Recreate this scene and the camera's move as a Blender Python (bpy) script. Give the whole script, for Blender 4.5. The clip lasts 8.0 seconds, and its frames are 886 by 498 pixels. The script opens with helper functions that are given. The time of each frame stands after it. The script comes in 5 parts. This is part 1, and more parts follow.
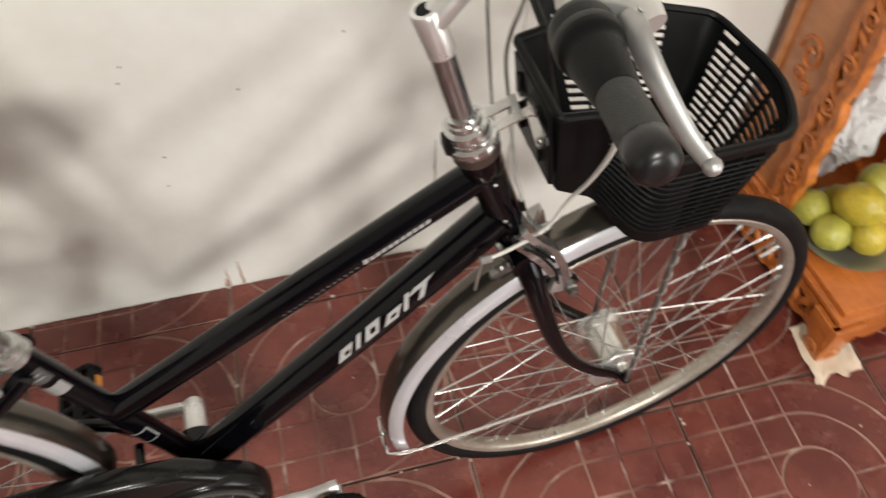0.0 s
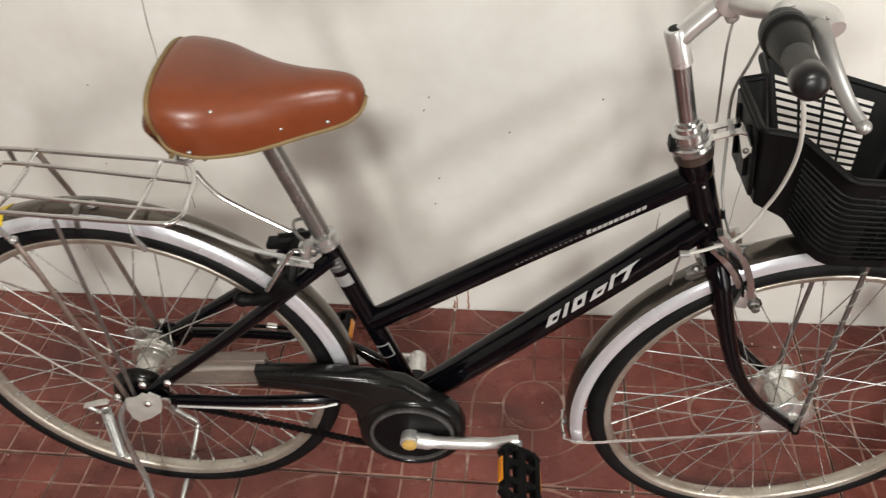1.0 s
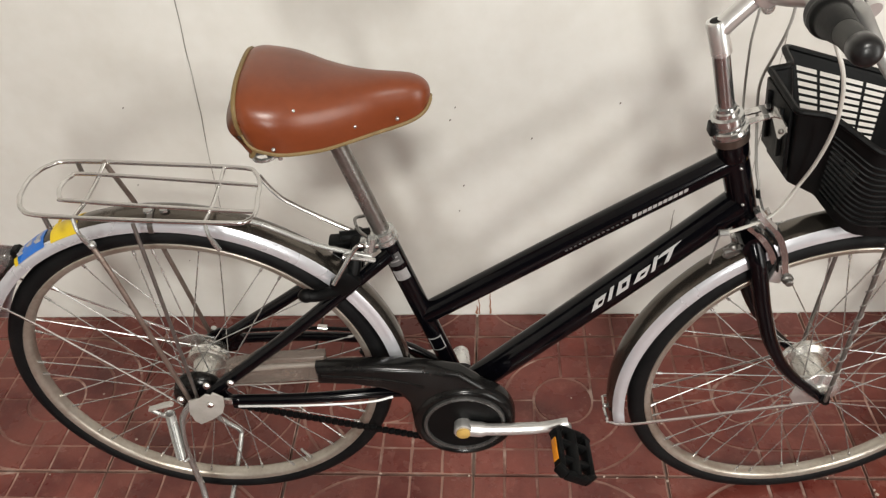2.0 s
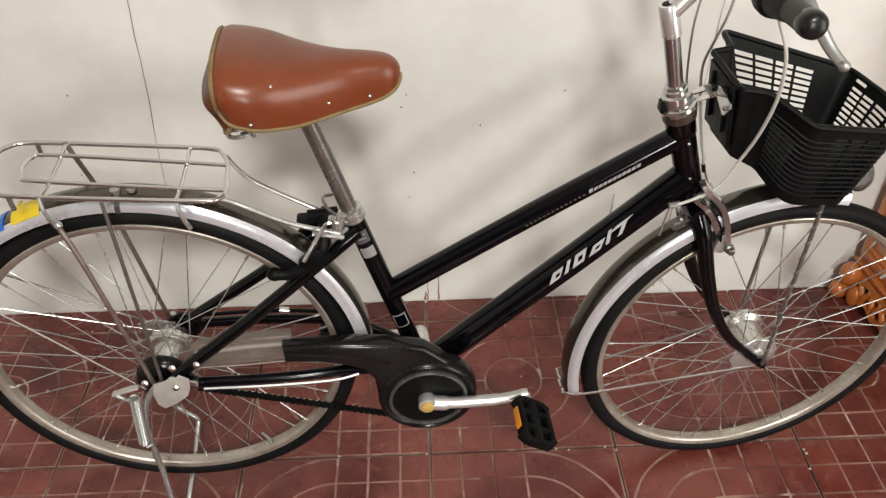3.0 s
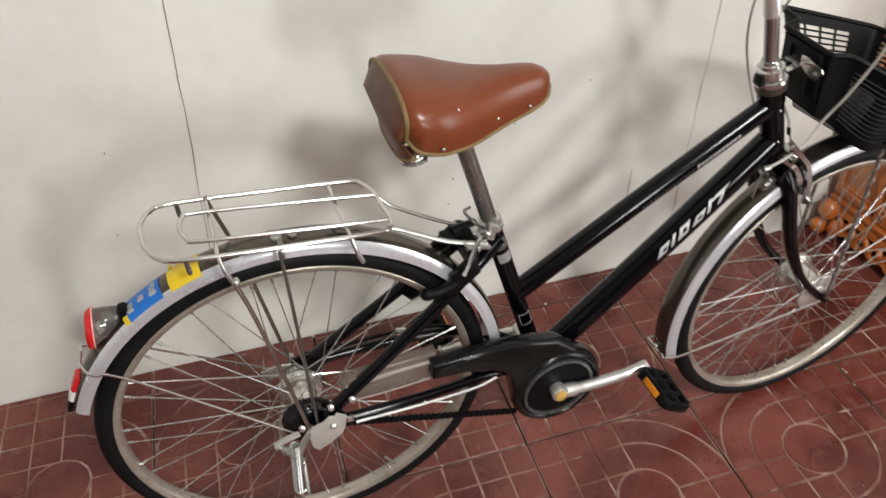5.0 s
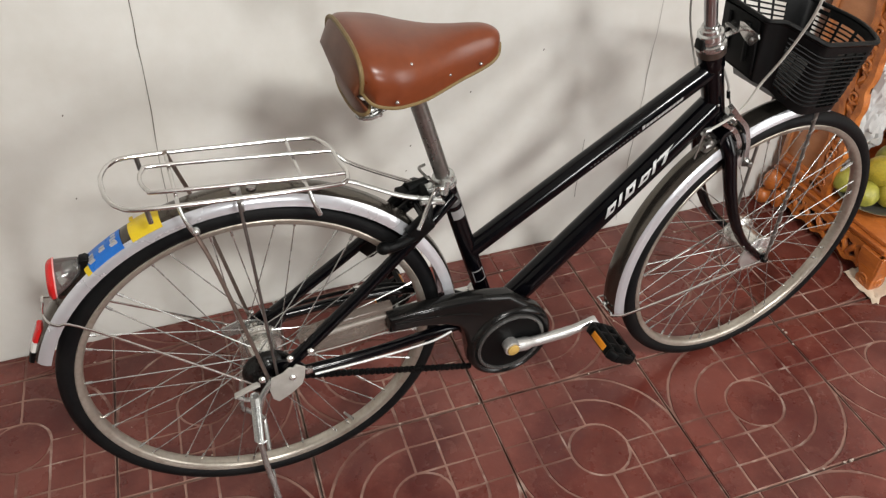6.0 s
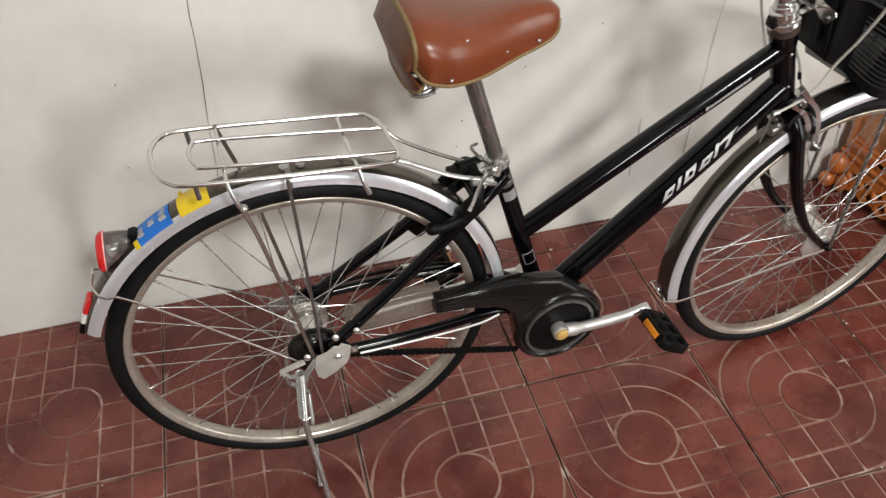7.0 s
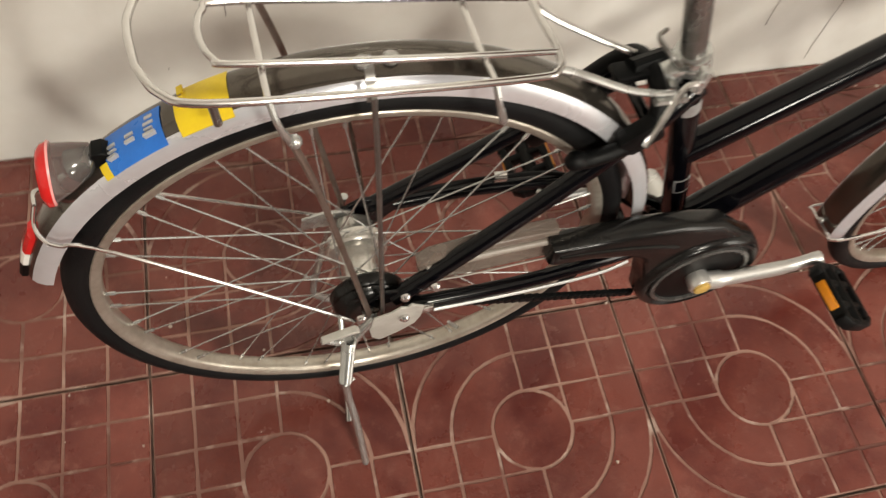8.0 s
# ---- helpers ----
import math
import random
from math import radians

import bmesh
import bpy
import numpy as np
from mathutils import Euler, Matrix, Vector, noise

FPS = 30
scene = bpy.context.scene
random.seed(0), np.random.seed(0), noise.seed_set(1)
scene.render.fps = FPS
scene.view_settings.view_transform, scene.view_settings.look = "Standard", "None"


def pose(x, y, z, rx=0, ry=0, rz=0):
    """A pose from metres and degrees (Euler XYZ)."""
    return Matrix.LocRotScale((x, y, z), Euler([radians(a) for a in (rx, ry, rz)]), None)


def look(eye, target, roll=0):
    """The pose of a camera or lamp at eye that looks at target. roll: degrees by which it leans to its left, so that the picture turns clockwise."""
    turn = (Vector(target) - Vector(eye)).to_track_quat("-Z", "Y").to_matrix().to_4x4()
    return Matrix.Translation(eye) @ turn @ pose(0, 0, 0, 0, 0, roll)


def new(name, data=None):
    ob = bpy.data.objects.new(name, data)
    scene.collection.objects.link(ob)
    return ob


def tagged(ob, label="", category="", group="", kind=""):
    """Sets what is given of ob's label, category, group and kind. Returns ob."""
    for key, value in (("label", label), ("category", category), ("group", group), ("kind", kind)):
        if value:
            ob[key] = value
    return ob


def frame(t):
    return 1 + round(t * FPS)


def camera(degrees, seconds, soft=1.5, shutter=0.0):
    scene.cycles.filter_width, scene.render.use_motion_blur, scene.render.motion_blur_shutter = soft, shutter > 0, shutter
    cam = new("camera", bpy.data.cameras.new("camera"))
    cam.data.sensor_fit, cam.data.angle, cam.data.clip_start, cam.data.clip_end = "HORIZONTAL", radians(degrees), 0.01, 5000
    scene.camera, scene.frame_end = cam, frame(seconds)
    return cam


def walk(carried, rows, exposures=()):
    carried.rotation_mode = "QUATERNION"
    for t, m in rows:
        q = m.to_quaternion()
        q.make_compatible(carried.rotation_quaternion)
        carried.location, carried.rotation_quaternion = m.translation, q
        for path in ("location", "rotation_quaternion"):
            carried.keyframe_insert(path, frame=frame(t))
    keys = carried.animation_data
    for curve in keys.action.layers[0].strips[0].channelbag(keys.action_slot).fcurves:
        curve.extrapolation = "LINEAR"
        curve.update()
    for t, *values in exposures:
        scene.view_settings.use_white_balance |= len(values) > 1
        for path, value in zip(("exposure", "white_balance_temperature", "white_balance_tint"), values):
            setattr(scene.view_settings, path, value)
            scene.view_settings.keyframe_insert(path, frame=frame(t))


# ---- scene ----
cam = camera(58.5, 8.0, 1.3, 0.4)
PATH = [
    (0, (0.67, -0.507, 1.393), (0.89, 0.229, 0.345), -0.7),
    (0.3, (0.655, -0.596, 1.414), (0.763, 0.233, 0.418), -3.58),
    (0.6, (0.652, -0.716, 1.419), (0.649, 0.666, -0.027), -4.8),
    (1, (0.603, -0.845, 1.427), (0.47, 0.636, 0.089), -3.9),
    (2.3, (0.45, -0.946, 1.437), (0.465, 0.593, 0.159), -4.6),
    (2.5, (0.43, -0.955, 1.441), (0.506, 0.582, 0.164), -4.0),
    (3, (0.408, -0.995, 1.428), (0.55, 0.537, 0.15), -0.7),
    (3.5, (0.4, -0.968, 1.426), (0.509, 0.578, 0.162), 0.9),
    (4, (0.346, -0.87, 1.413), (0.492, 0.687, 0.167), 0.6),
    (4.2, (0.235, -0.843, 1.39), (0.482, 0.707, 0.15), -0.7),
    (4.5, (0.06, -0.843, 1.439), (0.47, 0.656, 0.179), -2.5),
    (4.8, (-0.021, -0.88, 1.463), (0.283, 0.07, 0.629), -2.2),
    (5, (-0.041, -0.921, 1.469), (0.458, 0.529, 0.185), -1.7),
    (5.2, (-0.054, -0.959, 1.461), (0.482, 0.475, 0.174), -1.3),
    (6.3, (-0.053, -0.998, 1.46), (0.526, 0.394, 0.145), 0.6),
    (6.5, (-0.048, -1.005, 1.466), (0.492, 0.398, 0.147), -0.5),
    (6.7, (-0.064, -0.991, 1.456), (0.457, 0.406, 0.123), -0.2),
    (7, (-0.047, -0.954, 1.454), (0.405, 0.434, 0.087), -0.9),
    (7.3, (-0.044, -0.822, 1.397), (0.244, 0.019, 0.448), 1.36),
    (7.5, (-0.054, -0.692, 1.354), (0.397, 0.488, -0.196), 3.5),
    (8, (-0.071, -0.461, 1.259), (0.31, 0.459, -0.476), 8.2),
]
walk(cam, [(t, look(eye, target, roll)) for t, eye, target, roll in PATH], [(0, 0.12, 6750, 10), (0.6, 0.06, 6600, 10), (1.2, 0.0, 6700, 10), (3.2, 0.0, 6700, 10), (4.5, -0.05, 6500, 10), (6.9, -0.04, 6500, 10), (7.5, 0.08, 6650, 10), (8, 0.18, 7300, 10)])

# ---- world and lamps ----
ROOM = Matrix.Rotation(radians(-3.5), 4, "Z")      # the room stands 3.5 degrees askew to the bicycle
WALL_V, LEFT_U, RIGHT_U, BACK_V, HIGH = 0.545, -2.4, 3.2, -4.4, 3.0

world = bpy.data.worlds.new("world")
world.use_nodes = True
world.node_tree.nodes["Background"].inputs["Color"].default_value = (0.8, 0.9, 1.0, 1)
world.node_tree.nodes["Background"].inputs["Strength"].default_value = 0.3
scene.world = world
scene.view_settings.exposure = 0.0


def lamp(name, at, size, power, colour, aim):
    data = bpy.data.lights.new(name, "AREA")
    data.shape, data.size, data.size_y = "RECTANGLE", size[0], size[1]
    data.energy, data.color = power, colour
    ob = new(name, data)
    ob.matrix_world = look(at, aim)
    return ob


lamp("lamp_light", (0.58, -2.50, 2.86), (0.40, 0.24), 72, (0.993, 0.985, 0.945), (0.55, -1.2, 0.0))
lamp("window_light", (0.62, -4.30, 1.58), (0.38, 0.66), 50, (0.985, 0.99, 0.965), (0.6, 0.0, 1.40))
# broad fill added from the east to soften the wall's shadows
lamp("east_fill_light", (2.98, -2.10, 1.25), (1.30, 1.90), 41, (0.985, 0.985, 0.960), (0.8, 0.3, 0.9))


# ---- materials ----
def material(name):
    mat = bpy.data.materials.new(name)
    mat.use_nodes = True
    return mat, mat.node_tree.nodes, mat.node_tree.links, mat.node_tree.nodes["Principled BSDF"]


def surface(name, colour, rough=0.5, metal=0.0, other=None, scale=20.0, mix=0.5, bump=0.0, bump_scale=200.0, rough_var=0.1, spec=0.5, coat=0.0, island=0.0, stretch=(1, 1, 1), place=False):
    """A surface with two scales of colour variation, uneven gloss and fine relief."""
    mat, n, l, b = material(name)
    other = other or tuple(c * 0.75 for c in colour)
    co = n.new("ShaderNodeTexCoord")
    mp = n.new("ShaderNodeMapping")
    mp.inputs["Scale"].default_value = stretch
    l.new(n.new("ShaderNodeNewGeometry").outputs["Position"] if place else co.outputs["Object"], mp.inputs["Vector"])
    big, small = n.new("ShaderNodeTexNoise"), n.new("ShaderNodeTexNoise")
    for tex, s in ((big, scale), (small, scale * 9)):
        tex.inputs["Scale"].default_value, tex.inputs["Detail"].default_value = s, 5
        l.new(mp.outputs["Vector"], tex.inputs["Vector"])
    add = n.new("ShaderNodeMath")
    add.operation = "MULTIPLY_ADD"
    l.new(small.outputs["Fac"], add.inputs[0])
    add.inputs[1].default_value = 0.45
    l.new(big.outputs["Fac"], add.inputs[2])
    ramp = n.new("ShaderNodeMapRange")
    ramp.inputs["From Min"].default_value, ramp.inputs["From Max"].default_value = 0.5, 1.0
    ramp.inputs["To Max"].default_value = mix
    l.new(add.outputs[0], ramp.inputs["Value"])
    blend = n.new("ShaderNodeMix")
    blend.data_type = "RGBA"
    blend.inputs["A"].default_value, blend.inputs["B"].default_value = (*colour, 1), (*other, 1)
    l.new(ramp.outputs["Result"], blend.inputs["Factor"])
    last = blend.outputs["Result"]
    if island:
        info = n.new("ShaderNodeObjectInfo")
        vary = n.new("ShaderNodeMapRange")
        vary.inputs["To Min"].default_value, vary.inputs["To Max"].default_value = 1 - island, 1 + island
        l.new(info.outputs["Random"], vary.inputs["Value"])
        hsv = n.new("ShaderNodeHueSaturation")
        l.new(vary.outputs["Result"], hsv.inputs["Value"])
        l.new(last, hsv.inputs["Color"])
        last = hsv.outputs["Color"]
    l.new(last, b.inputs["Base Color"])
    rr = n.new("ShaderNodeMapRange")
    rr.inputs["To Min"].default_value, rr.inputs["To Max"].default_value = max(0.02, rough - rough_var), rough + rough_var
    l.new(big.outputs["Fac"], rr.inputs["Value"])
    l.new(rr.outputs["Result"], b.inputs["Roughness"])
    b.inputs["Metallic"].default_value = metal
    b.inputs["Specular IOR Level"].default_value = spec
    b.inputs["Coat Weight"].default_value = coat
    b.inputs["Coat Roughness"].default_value = 0.08
    if bump:
        fine = n.new("ShaderNodeTexNoise")
        fine.inputs["Scale"].default_value, fine.inputs["Detail"].default_value = bump_scale, 4
        l.new(mp.outputs["Vector"], fine.inputs["Vector"])
        bp = n.new("ShaderNodeBump")
        bp.inputs["Strength"].default_value, bp.inputs["Distance"].default_value = bump, 0.002
        l.new(fine.outputs["Fac"], bp.inputs["Height"])
        l.new(bp.outputs["Normal"], b.inputs["Normal"])
    return mat


BLACK_PAINT = surface("black_paint", (0.0012, 0.0012, 0.0020), 0.13, 0.0, (0.0022, 0.0022, 0.0034), 30, 0.6, rough_var=0.05, spec=0.26)
BLACK_PLASTIC = surface("black_plastic", (0.0024, 0.0026, 0.0028), 0.42, 0.0, (0.0045, 0.0048, 0.005), 40, 0.8, 0.15, 900, spec=0.12)
DARK_PLASTIC = surface("dark_plastic", (0.005, 0.005, 0.0052), 0.20, 0.0, (0.012, 0.011, 0.010), 14, 0.8, 0.05, 300, spec=0.26)
GREY_PLASTIC = surface("grey_plastic", (0.27, 0.24, 0.21), 0.38, 0.0, (0.17, 0.14, 0.12), 14, 0.8, 0.05, 300)
SMOKED = surface("smoked_plastic", (0.20, 0.165, 0.14), 0.22, 0.0, (0.13, 0.10, 0.085), 14, 0.8, 0.05, 300)
SMOKED.node_tree.nodes["Principled BSDF"].inputs["Alpha"].default_value = 0.72
PLATE_GREY = surface("plate_grey", (0.50, 0.49, 0.46), 0.45, 0.3, (0.36, 0.34, 0.31), 60, 0.8, 0.3, 400)
RING_GREY = surface("ring_grey", (0.045, 0.044, 0.043), 0.26, 0.1, (0.09, 0.088, 0.085), 30, 0.8)
RUBBER = surface("rubber", (0.0042, 0.0043, 0.0050), 0.52, 0.0, (0.012, 0.012, 0.012), 12, 0.8, 0.2, 500, spec=0.10)
GRIP_RUBBER = surface("grip_rubber", (0.022, 0.023, 0.022), 0.55, 0.0, (0.04, 0.04, 0.037), 30, 0.6, 0.25, 700, spec=0.3)
STEEL = surface("steel", (0.50, 0.51, 0.50), 0.26, 0.78, (0.33, 0.32, 0.30), 14, 0.6)
STEM_STEEL = surface("stem_steel", (0.41, 0.415, 0.42), 0.14, 0.92, (0.24, 0.24, 0.24), 18, 0.6, rough_var=0.05)
CHROME = surface("chrome", (0.52, 0.525, 0.52), 0.12, 0.90, (0.40, 0.39, 0.37), 18, 0.5, rough_var=0.05)
BRIGHT_STEEL = surface("bright_steel", (0.68, 0.67, 0.66), 0.16, 0.95, (0.5, 0.48, 0.45), 14, 0.5)
DULL_STEEL = surface("dull_steel", (0.27, 0.265, 0.255), 0.30, 0.85, (0.14, 0.13, 0.115), 40, 0.8, 0.1, 500)
RUSTY_STEEL = surface("rusty_steel", (0.30, 0.255, 0.225), 0.32, 0.8, (0.16, 0.105, 0.08), 45, 0.8, 0.1, 500)
ALLOY = surface("alloy", (0.66, 0.66, 0.65), 0.30, 0.75, (0.52, 0.51, 0.49), 12, 0.5)
DULL_ALLOY = surface("dull_alloy", (0.40, 0.40, 0.395), 0.42, 0.8, (0.30, 0.30, 0.29), 16, 0.5)
BLACK_RUBBER = surface("black_rubber", (0.006, 0.006, 0.0065), 0.30, 0.0, (0.012, 0.012, 0.012), 30, 0.5, spec=0.35)
HUB_ALLOY = surface("hub_alloy", (0.66, 0.65, 0.62), 0.24, 0.85, (0.46, 0.44, 0.40), 30, 0.8, 0.1, 400)
RIM_ALLOY = surface("rim_alloy", (0.51, 0.475, 0.42), 0.32, 0.66, (0.30, 0.25, 0.20), 14, 1.0, 0.08, 400)
# One polished metal: dark top and pale side reflections are put into two colours.
FENDER_TOP_DIM = surface("fender_top_dim", (0.135, 0.120, 0.104), 0.19, 0.85, (0.066, 0.057, 0.047), 12, 0.6, 0.05, 300)
FENDER_SIDE_SHEEN = surface("fender_side_sheen", (0.64, 0.65, 0.69), 0.26, 0.50, (0.48, 0.48, 0.50), 10, 0.5, 0.03, 300)
LEATHER = surface("leather", (0.182, 0.044, 0.0148), 0.31, 0.0, (0.120, 0.026, 0.0085), 9, 0.8, 0.06, 420, spec=0.45)
LEATHER_BACK = surface("leather_back", (0.125, 0.042, 0.017), 0.45, 0.0, (0.075, 0.024, 0.010), 25, 0.7, 0.12, 420)
PIPING = surface("piping", (0.20, 0.135, 0.052), 0.6, 0.0, (0.13, 0.085, 0.032), 60, 0.7, 0.2, 900)
WHITE_CABLE = surface("white_cable", (0.55, 0.54, 0.50), 0.4, 0.0, (0.42, 0.41, 0.38), 50, 0.5)
GREY_CABLE = surface("grey_cable", (0.30, 0.29, 0.27), 0.45, 0.0, (0.2, 0.19, 0.18), 50, 0.5)
DECAL = surface("decal", (0.52, 0.52, 0.52), 0.35, 0.3, (0.38, 0.38, 0.38), 120, 0.8)
DECAL_SOFT = surface("decal_soft", (0.50, 0.50, 0.50), 0.35, 0.4, (0.30, 0.30, 0.30), 160, 0.9)
DECAL_FAINT = surface("decal_faint", (0.10, 0.10, 0.10), 0.4, 0.3, (0.05, 0.05, 0.05), 160, 0.9)
DECAL_GREY = surface("decal_grey", (0.33, 0.33, 0.33), 0.4, 0.3, (0.22, 0.22, 0.22), 120, 0.8)
RED_LENS = surface("red_lens", (0.62, 0.02, 0.02), 0.12, 0.0, (0.4, 0.01, 0.01), 60, 0.5)
PALE_LENS = surface("pale_lens", (0.80, 0.33, 0.32), 0.2, 0.0, (0.6, 0.2, 0.2), 60, 0.5)
AMBER = surface("amber", (0.75, 0.27, 0.02), 0.2, 0.0, (0.5, 0.16, 0.01), 80, 0.5)
YELLOW_CAP = surface("yellow_cap", (0.55, 0.36, 0.10), 0.45, 0.0, (0.35, 0.22, 0.07), 80, 0.7)
YELLOW_STICKER = surface("yellow_sticker", (0.75, 0.55, 0.02), 0.4, 0.0, (0.6, 0.4, 0.01), 40, 0.6)
BLUE_STICKER = surface("blue_sticker", (0.008, 0.155, 0.58), 0.3, 0.0, (0.006, 0.10, 0.42), 40, 0.6)
WOOD = surface("wood", (0.52, 0.155, 0.030), 0.30, 0.0, (0.27, 0.065, 0.012), 9, 0.9, 0.08, 260, coat=0.35, stretch=(1, 1, 5))
WOOD_PALE = surface("wood_pale", (0.50, 0.21, 0.085), 0.34, 0.0, (0.36, 0.13, 0.04), 8, 0.8, 0.05, 200, coat=0.25, stretch=(1, 1, 4))
CARVED = surface("carved", (0.60, 0.19, 0.035), 0.38, 0.0, (0.22, 0.05, 0.010), 45, 0.9, 0.6, 140, coat=0.2)
# near-black brown that paints shade into the carving's openings
HOLE_SHADE = surface("hole_shade", (0.035, 0.014, 0.006), 0.8)
FRUIT = surface("fruit", (0.58, 0.44, 0.045), 0.38, 0.0, (0.27, 0.23, 0.03), 22, 1.0, 0.25, 120)
FRUIT_GREEN = surface("fruit_green", (0.46, 0.43, 0.07), 0.42, 0.0, (0.20, 0.20, 0.035), 24, 1.0, 0.3, 90)
CHINA = surface("china", (0.78, 0.77, 0.74), 0.2, 0.0, (0.7, 0.69, 0.66), 20, 0.4)
TILE, tn, tl, tb = material("tile")
tpos = tn.new("ShaderNodeNewGeometry")


def tile_noise(scale, lo, hi, detail=6.0, rough=0.6):
    tex, rng = tn.new("ShaderNodeTexNoise"), tn.new("ShaderNodeMapRange")
    tex.inputs["Scale"].default_value, tex.inputs["Detail"].default_value, tex.inputs["Roughness"].default_value = scale, detail, rough
    rng.inputs["From Min"].default_value, rng.inputs["From Max"].default_value = lo, hi
    tl.new(tpos.outputs["Position"], tex.inputs["Vector"])
    tl.new(tex.outputs["Fac"], rng.inputs["Value"])
    return rng.outputs["Result"]


def tile_mix(first, second, factor):
    mx = tn.new("ShaderNodeMix")
    mx.data_type = "RGBA"
    for key, value in (("A", first), ("B", second)):
        if isinstance(value, tuple):
            mx.inputs[key].default_value = (*value, 1)
        else:
            tl.new(value, mx.inputs[key])
    tl.new(factor, mx.inputs["Factor"])
    return mx.outputs["Result"]


def tile_scaled(value, k):
    m_ = tn.new("ShaderNodeMath")
    m_.operation = "MULTIPLY"
    tl.new(value, m_.inputs[0])
    m_.inputs[1].default_value = k
    return m_.outputs[0]


tcol = tile_mix((0.098, 0.0205, 0.0150), (0.176, 0.0455, 0.0335), tile_noise(3.2, 0.38, 0.60))
tcol = tile_mix(tcol, (0.078, 0.0105, 0.0085), tile_scaled(tile_noise(5.0, 0.48, 0.64), 0.85))
tcol = tile_mix(tcol, (0.25, 0.108, 0.082), tile_scaled(tile_noise(24.0, 0.54, 0.70, 10.0, 0.78), 0.50))
tinfo, tvary, thsv = tn.new("ShaderNodeObjectInfo"), tn.new("ShaderNodeMapRange"), tn.new("ShaderNodeHueSaturation")
tvary.inputs["To Min"].default_value, tvary.inputs["To Max"].default_value = 0.86, 1.14
tl.new(tinfo.outputs["Random"], tvary.inputs["Value"])
tl.new(tvary.outputs["Result"], thsv.inputs["Value"])
tl.new(tcol, thsv.inputs["Color"])
tl.new(thsv.outputs["Color"], tb.inputs["Base Color"])
trough = tn.new("ShaderNodeMapRange")
trough.inputs["To Min"].default_value, trough.inputs["To Max"].default_value = 0.10, 0.48
tl.new(tile_noise(6.0, 0.3, 0.7), trough.inputs["Value"])
tl.new(trough.outputs["Result"], tb.inputs["Roughness"])
tbump = tn.new("ShaderNodeBump")
tbump.inputs["Strength"].default_value, tbump.inputs["Distance"].default_value = 0.35, 0.0025
tl.new(tile_noise(55.0, 0.2, 0.8, 8.0), tbump.inputs["Height"])
tl.new(tbump.outputs["Normal"], tb.inputs["Normal"])
GROUT, rn, rl, rb = material("grout")
rpos = rn.new("ShaderNodeNewGeometry")


def grout_noise(scale, lo, hi):
    tex, rng = rn.new("ShaderNodeTexNoise"), rn.new("ShaderNodeMapRange")
    tex.inputs["Scale"].default_value, tex.inputs["Detail"].default_value = scale, 7
    rng.inputs["From Min"].default_value, rng.inputs["From Max"].default_value = lo, hi
    rl.new(rpos.outputs["Position"], tex.inputs["Vector"])
    rl.new(tex.outputs["Fac"], rng.inputs["Value"])
    return rng.outputs["Result"]


rmix, rtop = rn.new("ShaderNodeMix"), rn.new("ShaderNodeMix")
rmix.data_type = rtop.data_type = "RGBA"
rmix.inputs["A"].default_value, rmix.inputs["B"].default_value = (0.115, 0.042, 0.032, 1), (0.31, 0.18, 0.142, 1)
rtop.inputs["B"].default_value = (0.44, 0.33, 0.28, 1)
rl.new(grout_noise(4.0, 0.36, 0.60), rmix.inputs["Factor"])
rl.new(rmix.outputs["Result"], rtop.inputs["A"])
rl.new(grout_noise(19.0, 0.56, 0.72), rtop.inputs["Factor"])
rl.new(rtop.outputs["Result"], rb.inputs["Base Color"])
rb.inputs["Roughness"].default_value = 0.85
GROUT_DARK = surface("grout_dark", (0.060, 0.040, 0.032), 0.9, 0.0, (0.30, 0.21, 0.17), 7, 1.0, 0.5, 260)
PLASTER = surface("plaster", (0.785, 0.782, 0.748), 0.48, 0.0, (0.69, 0.675, 0.625), 2.6, 1.0, 0.14, 45)
FLECK = surface("fleck", (0.52, 0.44, 0.38), 0.8, 0.0, (0.36, 0.27, 0.22), 40, 0.9)
CRACK = surface("crack", (0.16, 0.14, 0.12), 0.9)
RUST = surface("rust", (0.24, 0.075, 0.028), 0.9, 0.0, (0.40, 0.22, 0.13), 120, 0.9)
PAPER = surface("paper", (0.72, 0.60, 0.47), 0.8, 0.0, (0.55, 0.44, 0.33), 60, 0.7, 0.3, 150)
CEILING_PAINT = surface("ceiling_paint", (0.78, 0.77, 0.74), 0.8, 0.0, (0.70, 0.69, 0.66), 3, 0.8)
# Back wall is out of view; its dark colour is chosen to dim reflections.
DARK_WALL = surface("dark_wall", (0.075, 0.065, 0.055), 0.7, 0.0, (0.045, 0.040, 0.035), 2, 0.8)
SIDE_WALL = surface("side_wall", (0.76, 0.75, 0.71), 0.7, 0.0, (0.67, 0.66, 0.62), 2, 0.8)
TUBE_GLOW, gn, gl, gb = material("tube_glow")
gb.inputs["Emission Color"].default_value, gb.inputs["Emission Strength"].default_value = (1, 0.97, 0.92, 1), 3.0
SKY_GLOW, sn_, sl_, sb_ = material("sky_glow")
sb_.inputs["Emission Color"].default_value, sb_.inputs["Emission Strength"].default_value = (0.97, 1.0, 1.0, 1), 6.0
# glow of the added fill panel in the east wall
FILL_GLOW, dn_, dl_, db_ = material("fill_glow")
db_.inputs["Emission Color"].default_value, db_.inputs["Emission Strength"].default_value = (0.98, 1.0, 0.98, 1), 2.0
CLEAR, cn, cl, cb = material("clear_plastic")
cb.inputs["Base Color"].default_value, cb.inputs["Roughness"].default_value = (0.40, 0.39, 0.38, 1), 0.10
